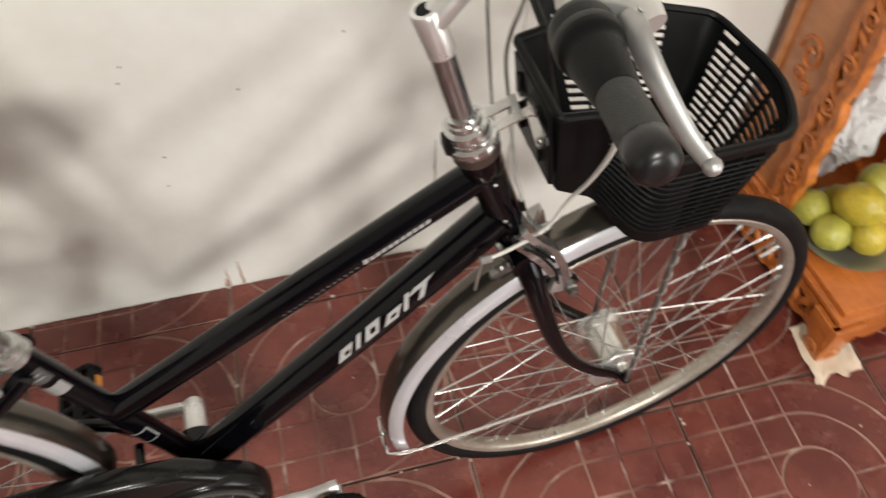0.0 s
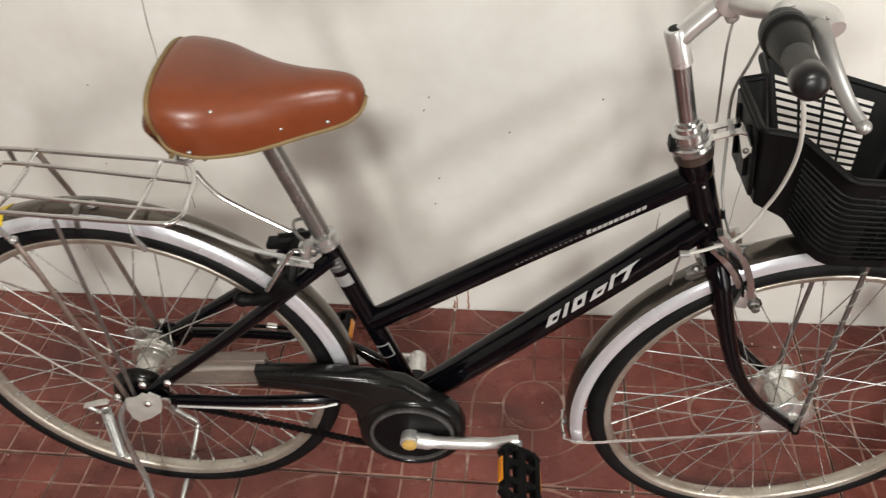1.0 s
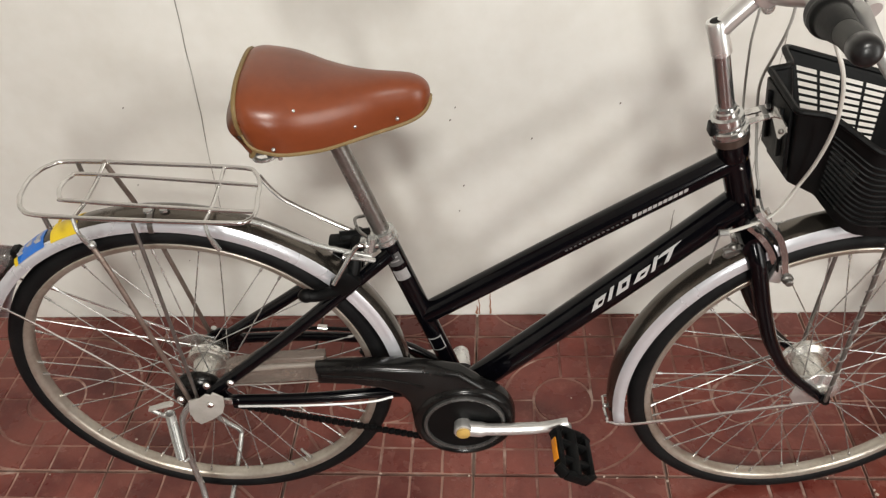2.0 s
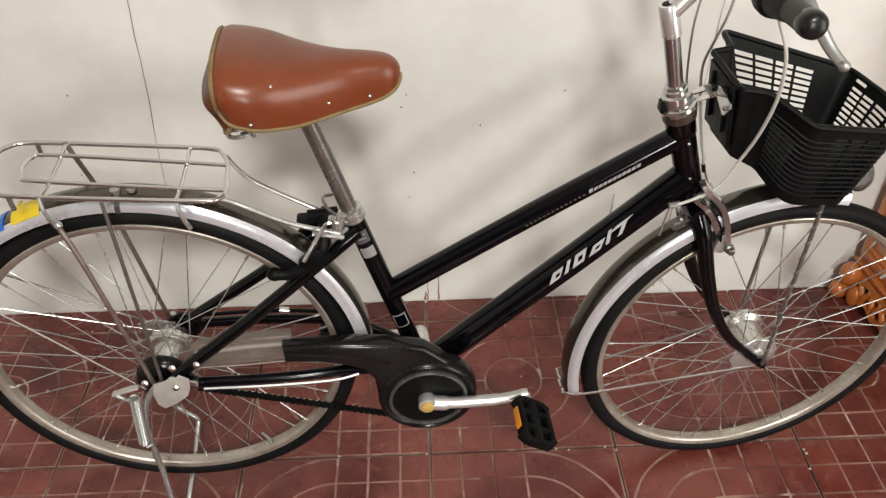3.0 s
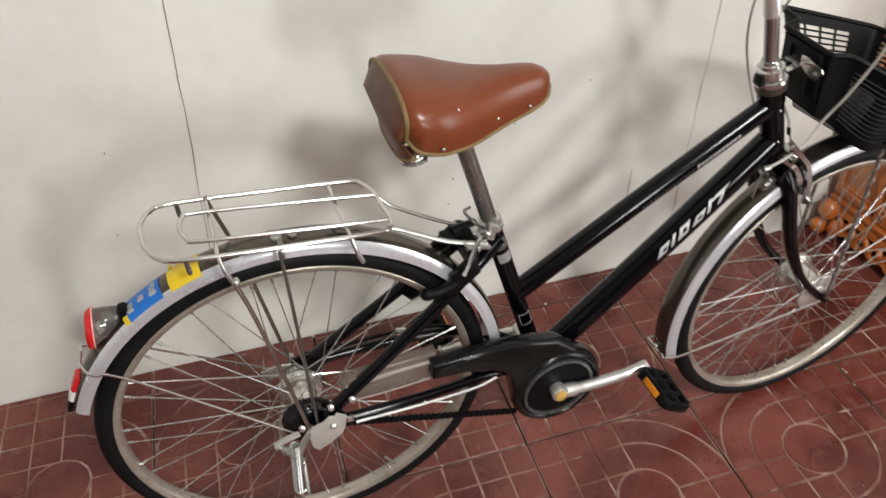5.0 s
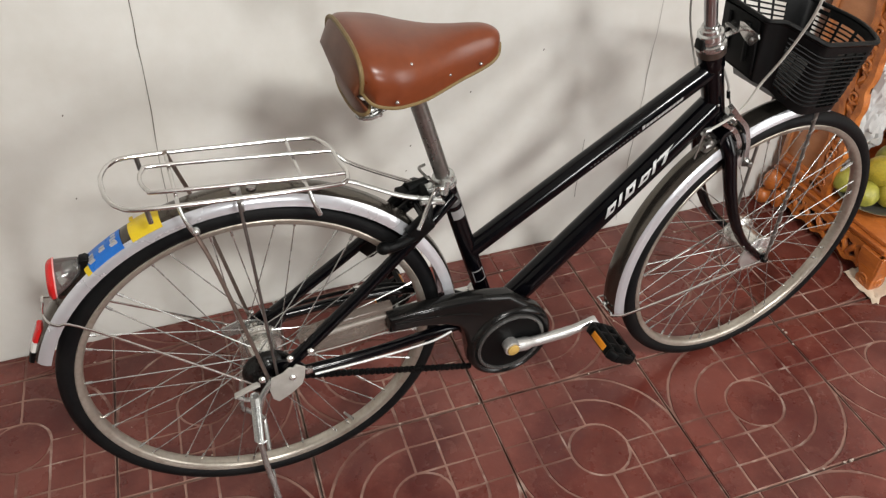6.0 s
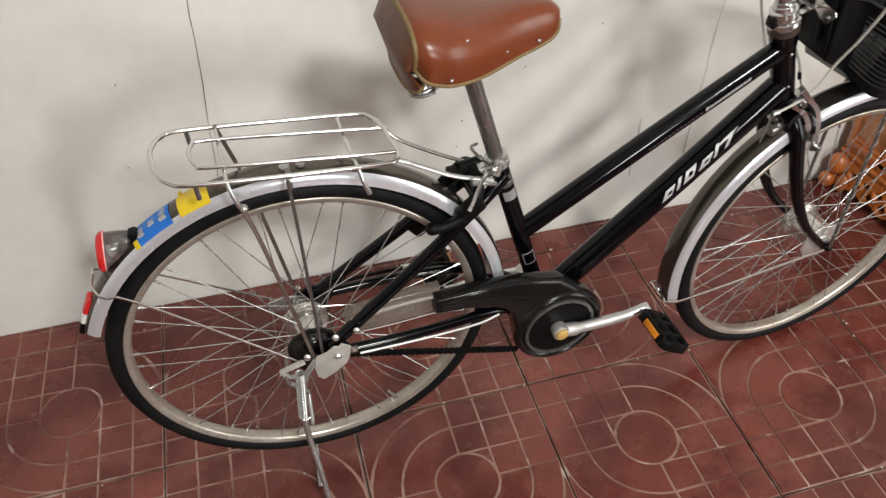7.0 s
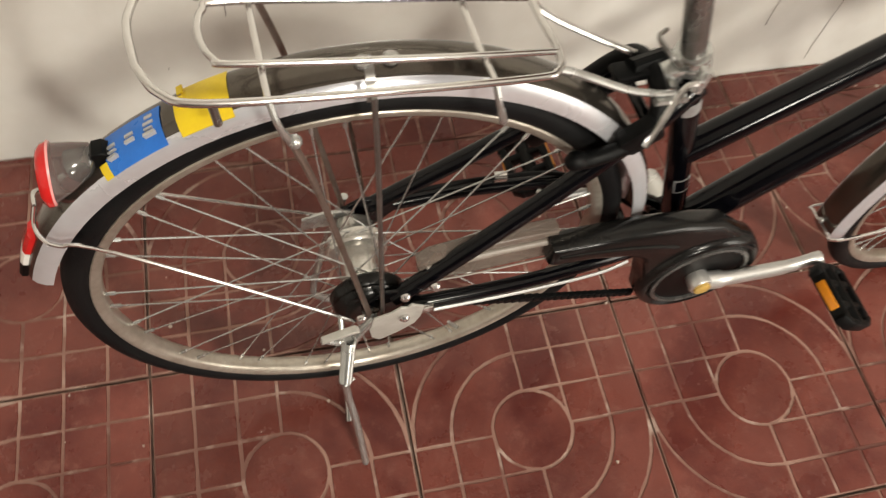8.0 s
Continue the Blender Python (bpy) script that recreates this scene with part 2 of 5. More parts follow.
cb.inputs["Transmission Weight"].default_value, cb.inputs["IOR"].default_value = 0.88, 1.45
BAG, bn, bl, bb = material("bag_plastic")
bb.inputs["Base Color"].default_value, bb.inputs["Roughness"].default_value = (0.80, 0.80, 0.80, 1), 0.22
bb.inputs["Transmission Weight"].default_value, bb.inputs["IOR"].default_value = 0.35, 1.2


# ---- mesh helpers ----
def mesh_of(bm, name, mat, smooth=40):
    me = bpy.data.meshes.new(name)
    bmesh.ops.recalc_face_normals(bm, faces=bm.faces)
    bm.to_mesh(me)
    bm.free()
    me.materials.append(mat)
    if smooth:
        me.shade_smooth()
        me.set_sharp_from_angle(angle=radians(smooth))
    return me


def part(name, bm, mat, parent=None, label="", smooth=40):
    """Links a bmesh as one mesh object under a thing or a part."""
    ob = new(name, mesh_of(bm, name, mat, smooth))
    if parent:
        ob.parent = parent
    return tagged(ob, label)


def thing(name, at, label, category, group=""):
    ob = new(name)
    ob.location = at
    ob.empty_display_size = 0.05
    return tagged(ob, label, category, group)


def spline(pts, n=8):
    """A smooth curve through the points."""
    pts = [Vector(p) for p in pts]
    if len(pts) < 3:
        return pts
    out = []
    ext = [2 * pts[0] - pts[1], *pts, 2 * pts[-1] - pts[-2]]
    for i in range(1, len(ext) - 2):
        a, b, c, d = ext[i - 1 : i + 3]
        for k in range(n):
            t = k / n
            out.append(0.5 * (2 * b + (c - a) * t + (2 * a - 5 * b + 4 * c - d) * t**2 + (3 * b - a - 3 * c + d) * t**3))
    return out + [pts[-1]]


def tube(bm, pts, r, seg=10, closed=False, caps=True, flat=1.0):
    """A round bar along the points; r may be one radius or one for each point."""
    pts = [Vector(p) for p in pts]
    n = len(pts)
    rr = r if isinstance(r, (list, tuple)) else [r] * n
    dirs = []
    for i in range(n):
        a, b = (pts[i - 1], pts[(i + 1) % n]) if closed else (pts[max(i - 1, 0)], pts[min(i + 1, n - 1)])
        dirs.append((b - a).normalized())
    side = dirs[0].orthogonal().normalized()
    rings = []
    for p, d, q in zip(pts, dirs, rr):
        side = (side - d * side.dot(d)).normalized()
        up = d.cross(side)
        rings.append([bm.verts.new(p + (side * math.cos(2 * math.pi * k / seg) + up * flat * math.sin(2 * math.pi * k / seg)) * q) for k in range(seg)])
    for i in range(n if closed else n - 1):
        a, b = rings[i], rings[(i + 1) % n]
        for k in range(seg):
            bm.faces.new((a[k], a[(k + 1) % seg], b[(k + 1) % seg], b[k]))
    if caps and not closed:
        bm.faces.new(rings[0][::-1])
        bm.faces.new(rings[-1])
    return bm


def bar(*args, **kw):
    return tube(bmesh.new(), *args, **kw)


def box(bm, lo, hi, m=None, bevel=0.0):
    b = bmesh.new()
    bmesh.ops.create_cube(b, size=1.0)
    lo, hi = Vector(lo), Vector(hi)
    for v in b.verts:
        v.co = Vector([lo[i] + (hi[i] - lo[i]) * (v.co[i] + 0.5) for i in range(3)])
    if bevel:
        bmesh.ops.bevel(b, geom=b.edges[:], offset=bevel, segments=2, affect="EDGES", profile=0.5)
    if m:
        b.transform(m)
    merge(bm, b)
    return bm


def merge(bm, other):
    me = bpy.data.meshes.new("tmp")
    other.to_mesh(me)
    other.free()
    bm.from_mesh(me)
    bpy.data.meshes.remove(me)


def lathe(profile, at, axis, seg=32, closed=False):
    """A turned body: profile of (distance along the axis, radius)."""
    bm = bmesh.new()
    at, axis = Vector(at), Vector(axis).normalized()
    a = axis.orthogonal().normalized()
    b = axis.cross(a)
    rings = []
    for d, r in profile:
        rings.append([bm.verts.new(at + axis * d + (a * math.cos(2 * math.pi * k / seg) + b * math.sin(2 * math.pi * k / seg)) * max(r, 1e-4)) for k in range(seg)])
    pairs = list(zip(rings, rings[1:] + ([rings[0]] if closed else [])))
    for p, q in pairs if closed else pairs[: len(rings) - 1]:
        for k in range(seg):
            bm.faces.new((p[k], p[(k + 1) % seg], q[(k + 1) % seg], q[k]))
    if not closed:
        bm.faces.new(rings[0][::-1])
        bm.faces.new(rings[-1])
    return bm


def slab(outline, y0, y1, bevel=0.0):
    """A plate in the xz plane, from y0 to y1."""
    bm = bmesh.new()
    f = bm.faces.new([bm.verts.new((x, y0, z)) for x, z in outline])
    g = bmesh.ops.extrude_face_region(bm, geom=[f])
    for v in [e for e in g["geom"] if isinstance(e, bmesh.types.BMVert)]:
        v.co.y = y1
    if bevel:
        edges = [e for e in bm.edges if abs(e.verts[0].co.y - e.verts[1].co.y) < 1e-6]
        bmesh.ops.bevel(bm, geom=edges, offset=bevel, segments=3, affect="EDGES", profile=0.5)
    return bm


def ball(bm, at, r, scale=(1, 1, 1), seg=16):
    b = bmesh.new()
    bmesh.ops.create_uvsphere(b, u_segments=seg, v_segments=max(8, seg // 2), radius=r)
    b.transform(Matrix.Translation(at) @ Matrix.Diagonal((*scale, 1)))
    merge(bm, b)
    return bm


# ---- room ----
def room_box(name, lo, hi, mat, label, category):
    bm = bmesh.new()
    box(bm, lo, hi)
    bm.transform(ROOM)
    ob = new(name, mesh_of(bm, name, mat, 0))
    return tagged(ob, label, category, kind="structure")


room_box("wall_north", (LEFT_U - 0.2, WALL_V, -0.05), (RIGHT_U + 0.2, WALL_V + 0.2, HIGH), PLASTER, "off-white painted plaster wall with hairline cracks", "wall")
room_box("wall_west", (LEFT_U - 0.2, BACK_V, -0.05), (LEFT_U, WALL_V, HIGH), SIDE_WALL, "plain grey plaster side wall", "wall")
room_box("wall_east", (RIGHT_U, BACK_V, -0.05), (RIGHT_U + 0.2, WALL_V, HIGH), SIDE_WALL, "plain grey plaster side wall", "wall")
# unseen closing wall, kept dark so that metal and black paint reflect less
room_box("wall_south", (LEFT_U - 0.2, BACK_V - 0.2, -0.05), (RIGHT_U + 0.2, BACK_V, HIGH), DARK_WALL, "unseen back wall, made dark to dim the reflections", "wall")
room_box("ceiling", (LEFT_U - 0.2, BACK_V - 0.2, HIGH), (RIGHT_U + 0.2, WALL_V + 0.2, HIGH + 0.15), CEILING_PAINT, "plain grey painted ceiling", "ceiling")
floor = room_box("floor", (LEFT_U, BACK_V, -0.08), (RIGHT_U, WALL_V, -0.012), GROUT_DARK, "red-brown cement floor tiles with moulded circles and grid grooves", "floor")

north = bpy.data.objects["wall_north"]


def on_wall(name, pts, widths, mat, label):
    """A flat mark along the points (u, z) on the wall's face, of the given widths."""
    bm = bmesh.new()
    rows = []
    for (u, z), w in zip(pts, widths):
        rows.append([bm.verts.new(ROOM @ Vector((u + s * w / 2, WALL_V - 0.0012, z))) for s in (-1, 1)])
    for a, b in zip(rows, rows[1:]):
        bm.faces.new((a[0], a[1], b[1], b[0]))
    ob = new(name, mesh_of(bm, name, mat, 0))
    ob.parent = north
    return tagged(ob, label)


rnd = random.Random(4)


def crack(u0, z0, u1, z1, w, wobble=0.002, n=26):
    pts = [(u0 + (u1 - u0) * k / n + rnd.uniform(-wobble, wobble), z0 + (z1 - z0) * k / n) for k in range(n + 1)]
    on_wall("crack", pts, [w * rnd.uniform(0.5, 1.2) for _ in pts], CRACK, "thin dark hairline crack")


def wall_u(x, y):
    p = ROOM.inverted() @ Vector((x, y, 0))
    return p.x


crack(wall_u(-0.090, 0.551), 0.30, wall_u(-0.010, 0.547), 1.6, 0.0017)
crack(wall_u(1.096, 0.479), 0.02, wall_u(1.126, 0.478), 1.1, 0.0014)
crack(wall_u(0.950, 0.488), 0.14, wall_u(0.955, 0.488), 0.325, 0.0022, 0.001, 10)
for u, top, low, w in ((0.475, 0.062, 0.0, 0.004), (0.502, 0.080, 0.0, 0.005), (0.468, 0.03, 0.0, 0.007)):
    pts = [(u + rnd.uniform(-0.0015, 0.0015), low + (top - low) * k / 6) for k in range(7)]
    on_wall("rust_stain", pts, [w * (1 - 0.75 * k / 6) for k in range(7)], RUST, "rust-brown run stain above the floor")
for u, z in ((0.440, 0.60), (0.428, 0.57), (0.437, 0.33), (0.60, 0.52), (-0.30, 0.42), (-0.27, 0.62), (0.78, 0.60), (-0.24, 0.19), (0.45, 0.40)):
    w = rnd.uniform(0.003, 0.006)
    on_wall("speck", [(u, z), (u + 0.001, z + w * 0.6), (u + 0.002, z + w)], [0.001, w * 0.7, 0.001], CRACK, "small dark chip")

# ---- bicycle: shared numbers ----
REAR, FRONT = Vector((0.012, -0.003, 0.398)), Vector((1.081, -0.010, 0.327))
BB, SEAT_TOP, HEAD_TOP, HEAD_LOW = Vector((0.461, 0, 0.324)), Vector((0.356, 0, 0.69)), Vector((0.860, 0, 0.813)), Vector((0.904, 0, 0.672))

bike = thing("bicycle", (0, 0, 0), "black city bicycle with brown saddle standing on its double kickstand", "bicycle")

# frame
f = bmesh.new()
tube(f, [SEAT_TOP, BB], 0.0158, 20)
tube(f, spline([(0.410, 0, 0.515), (0.64, 0, 0.655), (0.872, 0, 0.793)], 6), 0.0185, 20)
tube(f, spline([(0.468, 0, 0.326), (0.69, 0, 0.527), (0.888, 0, 0.712)], 6), 0.0246, 20)
head_dir = (HEAD_TOP - HEAD_LOW).normalized()
tube(f, [HEAD_TOP, HEAD_LOW], 0.0205, 24)
tube(f, [BB + Vector((0, -0.036, 0)), BB + Vector((0, 0.036, 0))], 0.024, 24)
for s in (-1, 1):
    tube(f, spline([(0.366, s * 0.020, 0.664), (0.31, s * 0.036, 0.625), (0.18, s * 0.052, 0.522), (0.04, s * 0.066, 0.418)], 6), 0.0110, 12)
    tube(f, spline([(0.44, s * 0.030, 0.345), (0.34, s * 0.058, 0.388), (0.20, s * 0.072, 0.399), (0.05, s * 0.072, 0.404)], 6), 0.0092, 12)
tube(f, [(0.315, -0.036, 0.628), (0.315, 0.036, 0.628)], 0.007, 10)
tube(f, [(0.385, -0.034, 0.342), (0.385, 0.034, 0.342)], 0.007, 10)
for s in (-1, 1):
    merge(f, slab([(0.005, 0.375), (0.05, 0.38), (0.075, 0.405), (0.06, 0.43), (0.03, 0.438), (0.0, 0.42)], s * 0.066 - 0.003, s * 0.066 + 0.003, 0.001))
frame_ob = part("frame", f, BLACK_PAINT, bike, "glossy black steel frame")


def patch(a, b, r, ang0, ang1, t0, t1, lean, mat, name, parent, label):
    """A decal on a round tube from a to b, between two turns round it and two shares of its length."""
    a, b = Vector(a), Vector(b)
    d = (b - a).normalized()
    near = Vector((0, -1, 0))
    up = near.cross(d) if near.cross(d).z > 0 else d.cross(near)
    bm = bmesh.new()
    rows = []
    for k in range(5):
        q = radians(ang0 + (ang1 - ang0) * k / 4)
        off = (near * math.cos(q) + up * math.sin(q)) * r
        sh = lean * (k / 4 - 0.5)
        rows.append([bm.verts.new(a + (b - a) * (t + sh) + off) for t in (t0, t1)])
    for p, q in zip(rows, rows[1:]):
        bm.faces.new((p[0], p[1], q[1], q[0]))
    return part(name, bm, mat, parent, label)


dt0, dt1 = (0.468, 0, 0.326), (0.888, 0, 0.712)
for t0, t1, a0, a1 in ((0.520, 0.552, 4, 36), (0.566, 0.577, 4, 42), (0.590, 0.624, 4, 42), (0.638, 0.672, 4, 32), (0.686, 0.697, 4, 44), (0.708, 0.756, 32, 42), (0.720, 0.733, 4, 33)):
    t0, t1 = 0.520 + (t0 - 0.520) * 1.25, 0.520 + (t1 - 0.520) * 1.25
    patch(dt0, dt1, 0.0252, a0, a1, t0, t1, 0.034, DECAL, "decal", frame_ob, "silver plain lettering shape")
for t0, a0, a1 in ((0.545, 14, 24), (0.631, 16, 30), (0.691, 14, 22)):
    patch(dt0, dt1, 0.0255, a0, a1, t0 - 0.008, t0 + 0.008, 0.01, BLACK_PAINT, "decal_gap", frame_ob, "black gap in a lettering shape")
tt0, tt1 = (0.410, 0, 0.515), (0.872, 0, 0.793)
for k in range(11):
    patch(tt0, tt1, 0.0190, -4, 11 if k else 15, 0.690 + k * 0.0150, 0.690 + k * 0.0150 + 0.0118, 0.006, DECAL_SOFT, "decal", frame_ob, "small silver plain lettering shape")
for k in range(14):
    patch(tt0, tt1, 0.0190, -2, 6, 0.480 + k * 0.0145, 0.480 + k * 0.0145 + 0.008, 0.0, DECAL_FAINT, "decal", frame_ob, "tiny grey plain lettering bar")
for t0, t1, mat in ((0.09, 0.155, DECAL_FAINT), (0.18, 0.235, DECAL_GREY), (0.60, 0.68, DECAL_GREY)):
    patch(SEAT_TOP, BB, 0.0164, -38, 48, t0, t1, 0.0, mat, "sticker", frame_ob, "grey plain sticker")
patch(SEAT_TOP, BB, 0.0167, -30, 40, 0.607, 0.673, 0.0, BLACK_PAINT, "sticker_field", frame_ob, "black field of a sticker")
for t0 in (0.105, 0.125):
    patch(SEAT_TOP, BB, 0.0168, -20, 30, t0, t0 + 0.007, 0.0, DECAL_GREY, "sticker_bar", frame_ob, "grey plain bar")
for p in (HEAD_TOP + Vector((0.012, -0.019, -0.028)), HEAD_TOP + Vector((0.026, -0.0195, -0.092)), Vector((0.527, -0.0195, 0.388))):
    part("rivet", ball(bmesh.new(), p, 0.003, seg=8), STEEL, frame_ob)

# seat post, clamp, saddle
seat_dir = (SEAT_TOP - BB).normalized()
post_top = SEAT_TOP + seat_dir * 0.20
part("seat_post", bar([SEAT_TOP - seat_dir * 0.02, post_top], 0.0132, 20), DULL_STEEL, bike, "brushed steel seat post")
clamp = part("seat_clamp", lathe([(-0.017, 0.0172), (-0.016, 0.0196), (-0.008, 0.0196), (-0.007, 0.0174), (-0.004, 0.0174), (-0.003, 0.0192), (0.004, 0.0192), (0.006, 0.0150)], SEAT_TOP, seat_dir, 24), STEEL, bike, "steel seat clamp")
part("lever", bar(spline([SEAT_TOP + Vector((-0.022, -0.016, 0.004)), SEAT_TOP + Vector((-0.034, -0.012, 0.016)), SEAT_TOP + Vector((-0.040, 0.008, 0.022)), SEAT_TOP + Vector((-0.026, 0.020, 0.018))], 5), 0.0026, 8), DULL_STEEL, clamp)
b = bmesh.new()
box(b, (0.318, -0.016, 0.662), (0.346, 0.016, 0.684), None, 0.004)
tube(b, [(0.330, -0.026, 0.672), (0.330, 0.026, 0.672)], 0.0055, 10)
part("clamp_bolt", b, STEEL, clamp)

STATIONS = [(0.205, 0.0874, 0.9774, 0.922), (0.218, 0.0986, 0.9809, 0.906), (0.246, 0.1004, 0.9766, 0.896), (0.273, 0.0921, 0.9712, 0.891), (0.304, 0.0753, 0.9626, 0.886), (0.336, 0.0572, 0.9561, 0.886),
            (0.369, 0.0417, 0.9526, 0.889), (0.397, 0.0333, 0.9508, 0.893), (0.42, 0.0276, 0.9476, 0.899), (0.434, 0.0209, 0.9418, 0.906), (0.441, 0.0117, 0.9355, 0.913), (0.444, 0.0033, 0.9291, 0.919)]


def saddle_ring(x, w, top, low, n=18):
    out = []
    for k in range(n + 1):
        a = math.pi * k / n
        c, s = math.cos(a), math.sin(a)
        h = s**0.62
        out.append(Vector((x, w * 1.04 * math.copysign(abs(c) ** 0.75, c) * (1 - 0.17 * (1 - h) ** 2), low - 0.003 + (top - low + 0.003) * h)))
    return out


dense = []
for i in range(len(STATIONS) - 1):
    p0, p1, p2, p3 = (STATIONS[max(i - 1, 0)], STATIONS[i], STATIONS[i + 1], STATIONS[min(i + 2, len(STATIONS) - 1)])
    for k in range(4):
        t = k / 4
        dense.append(tuple(0.5 * (2 * b_ + (c_ - a_) * t + (2 * a_ - 5 * b_ + 4 * c_ - d_) * t * t + (3 * b_ - a_ - 3 * c_ + d_) * t**3) for a_, b_, c_, d_ in zip(p0, p1, p2, p3)))
dense.append(STATIONS[-1])
b = bmesh.new()
rows = [[b.verts.new(p) for p in saddle_ring(*st)] for st in dense]
for r0, r1 in zip(rows, rows[1:]):
    for k in range(len(r0) - 1):
        b.faces.new((r0[k], r0[k + 1], r1[k + 1], r1[k]))
for r0, r1 in zip(rows, rows[1:]):
    b.faces.new((r0[0], r1[0], r1[-1], r0[-1]))
b.faces.new(rows[0])
saddle = part("saddle", b, LEATHER, bike, "brown leather sprung saddle with olive piping", 60)
b = bmesh.new()
front_ring = saddle_ring(*STATIONS[0])
rows = []
for k, p in enumerate(front_ring):
    rows.append([b.verts.new(p + Vector((-0.001, 0, 0))), b.verts.new(Vector((p.x - 0.010 - 0.012 * math.sin(math.pi * k / 18), p.y * 0.93, 0.905 + (p.z - 0.905) * 0.45))), b.verts.new(Vector((p.x + 0.012 - 0.016 * math.sin(math.pi * k / 18), p.y * 0.88, 0.893 - 0.022 * math.sin(math.pi * k / 18))))])
for r0, r1 in zip(rows, rows[1:]):
    for k in range(2):
        b.faces.new((r0[k], r0[k + 1], r1[k + 1], r1[k]))
part("back_panel", b, LEATHER_BACK, saddle, "dark brown leather back panel", 60)
part("piping", bar([p + Vector((-0.001, 0, 0)) for p in front_ring], 0.0035, 8), PIPING, saddle, "olive cloth piping")
part("piping", bar([p[0] + Vector((0.0, p[1], 0)) for p in [(Vector((p_.x, p_.y * 0.88 - 0.0, p_.z)), 0) for p_ in [Vector((q.x + 0.012 - 0.016 * math.sin(math.pi * k / 18), q.y, 0.893 - 0.022 * math.sin(math.pi * k / 18))) for k, q in enumerate(front_ring)]]], 0.003, 8), PIPING, saddle, "olive cloth piping")
for s in (0, -1):
    edge = [saddle_ring(*st)[s] for st in dense]
    part("piping", bar(edge, 0.003, 8), PIPING, saddle, "olive cloth piping")
for x, y, z in ((0.247, -0.0985, 0.908), (0.276, -0.076, 0.948), (0.400, -0.0345, 0.905), (0.345, -0.048, 0.905), (0.197, -0.050, 0.93), (0.197, 0.050, 0.93)):
    part("stud", ball(bmesh.new(), (x, y, z), 0.0029, seg=10), STEEL, saddle)
for s in (-1, 1):
    b = bmesh.new()
    tube(b, [Vector((0.222 + 0.017 * math.cos(a / 2.0), s * 0.046 + 0.017 * math.sin(a / 2.0), 0.860 + a * 0.0010)) for a in range(0, 45)], 0.0034, 6)
    part("spring", b, STEEL, saddle, "steel coil spring")
    part("rail", bar(spline([(0.222, s * 0.046, 0.863), (0.26, s * 0.035, 0.866), (0.33, s * 0.022, 0.876), (0.42, s * 0.012, 0.900)], 5), 0.0035, 8), STEEL, saddle)
b = bmesh.new()
box(b, (0.290, -0.024, 0.860), (0.330, 0.024, 0.884), None, 0.006)
tube(b, [(0.310, -0.030, 0.871), (0.310, 0.030, 0.871)], 0.006, 10)
part("saddle_clamp", b, STEEL, saddle)


# wheels
def wheel(at, label, hub_profile, flanges, valve, hub_mat, yaw=0.0, RIM=0.306):
    at = Vector(at)
    TYRE = RIM + 0.0275
    turn = Matrix.Translation(at) @ Matrix.Rotation(radians(yaw), 4, "Z")

    def made(name, bm, mat, parent, lab="", smooth=40):
        bm.transform(turn)
        return part(name, bm, mat, parent, lab, smooth)

    o = Vector((0, 0, 0))
    ax = (0, 1, 0)
    rim = made("wheel", lathe([(-0.0125, RIM), (-0.0135, RIM - 0.0015), (-0.0130, RIM - 0.0035), (-0.0122, RIM - 0.0080), (-0.0100, RIM - 0.0115), (-0.005, RIM - 0.0132), (0.005, RIM - 0.0132), (0.0100, RIM - 0.0115), (0.0122, RIM - 0.0080), (0.0130, RIM - 0.0035), (0.0135, RIM - 0.0015), (0.0125, RIM)], o, ax, 96, True), RIM_ALLOY, bike, label)
    prof = []
    for k in range(14):
        a = 2 * math.pi * k / 14
        prof.append((0.0170 * math.sin(a), TYRE - 0.0160 + 0.0160 * math.cos(a)))
    made("tyre", lathe(prof, o, ax, 96, True), RUBBER, rim, "worn black rubber tyre")
    made("hub", lathe(hub_profile, o, ax, 28), hub_mat, rim, "weathered alloy hub")
    for s in (-1, 1):
        for way in (-1, 1):
            fr = flanges[0 if s < 0 else 1]
            y0 = flanges[2] if s < 0 else flanges[3]
            a0, a1 = 0.0, way * radians(62)
            p0 = Vector((fr * math.cos(a0), y0 + s * way * 0.0015, fr * math.sin(a0)))
            p1 = Vector(((RIM - 0.0128) * math.cos(a1), s * 0.004, (RIM - 0.0128) * math.sin(a1)))
            bmk = bmesh.new()
            tube(bmk, [p0, p0.lerp(p1, 0.955), p0.lerp(p1, 0.957), p1], [0.00105, 0.00105, 0.0024, 0.0022], 6)
            me = mesh_of(bmk, "spoke", STEEL)
            for k in range(9):
                ang = radians(40 * k + (10 if way > 0 else 0) + (20 if s > 0 else 0))
                ob = new("spoke", me)
                ob.parent = rim
                ob.matrix_basis = turn @ Matrix.Rotation(ang, 4, "Y")
    va = radians(valve)
    d = Vector((math.cos(va), 0, math.sin(va)))
    made("valve", bar([d * (RIM - 0.012), d * (RIM - 0.044)], [0.0035, 0.0025], 8), STEEL, rim)
    return rim


rear_hub = [(-0.031, 0.004), (-0.031, 0.026), (-0.028, 0.0305), (-0.025, 0.0305), (-0.022, 0.0225), (-0.002, 0.0225), (0.006, 0.0250), (0.012, 0.0268), (0.0135, 0.0250), (0.0150, 0.0250), (0.0160, 0.0365), (0.020, 0.0395), (0.032, 0.0395), (0.036, 0.034), (0.048, 0.030), (0.058, 0.026), (0.060, 0.005)]
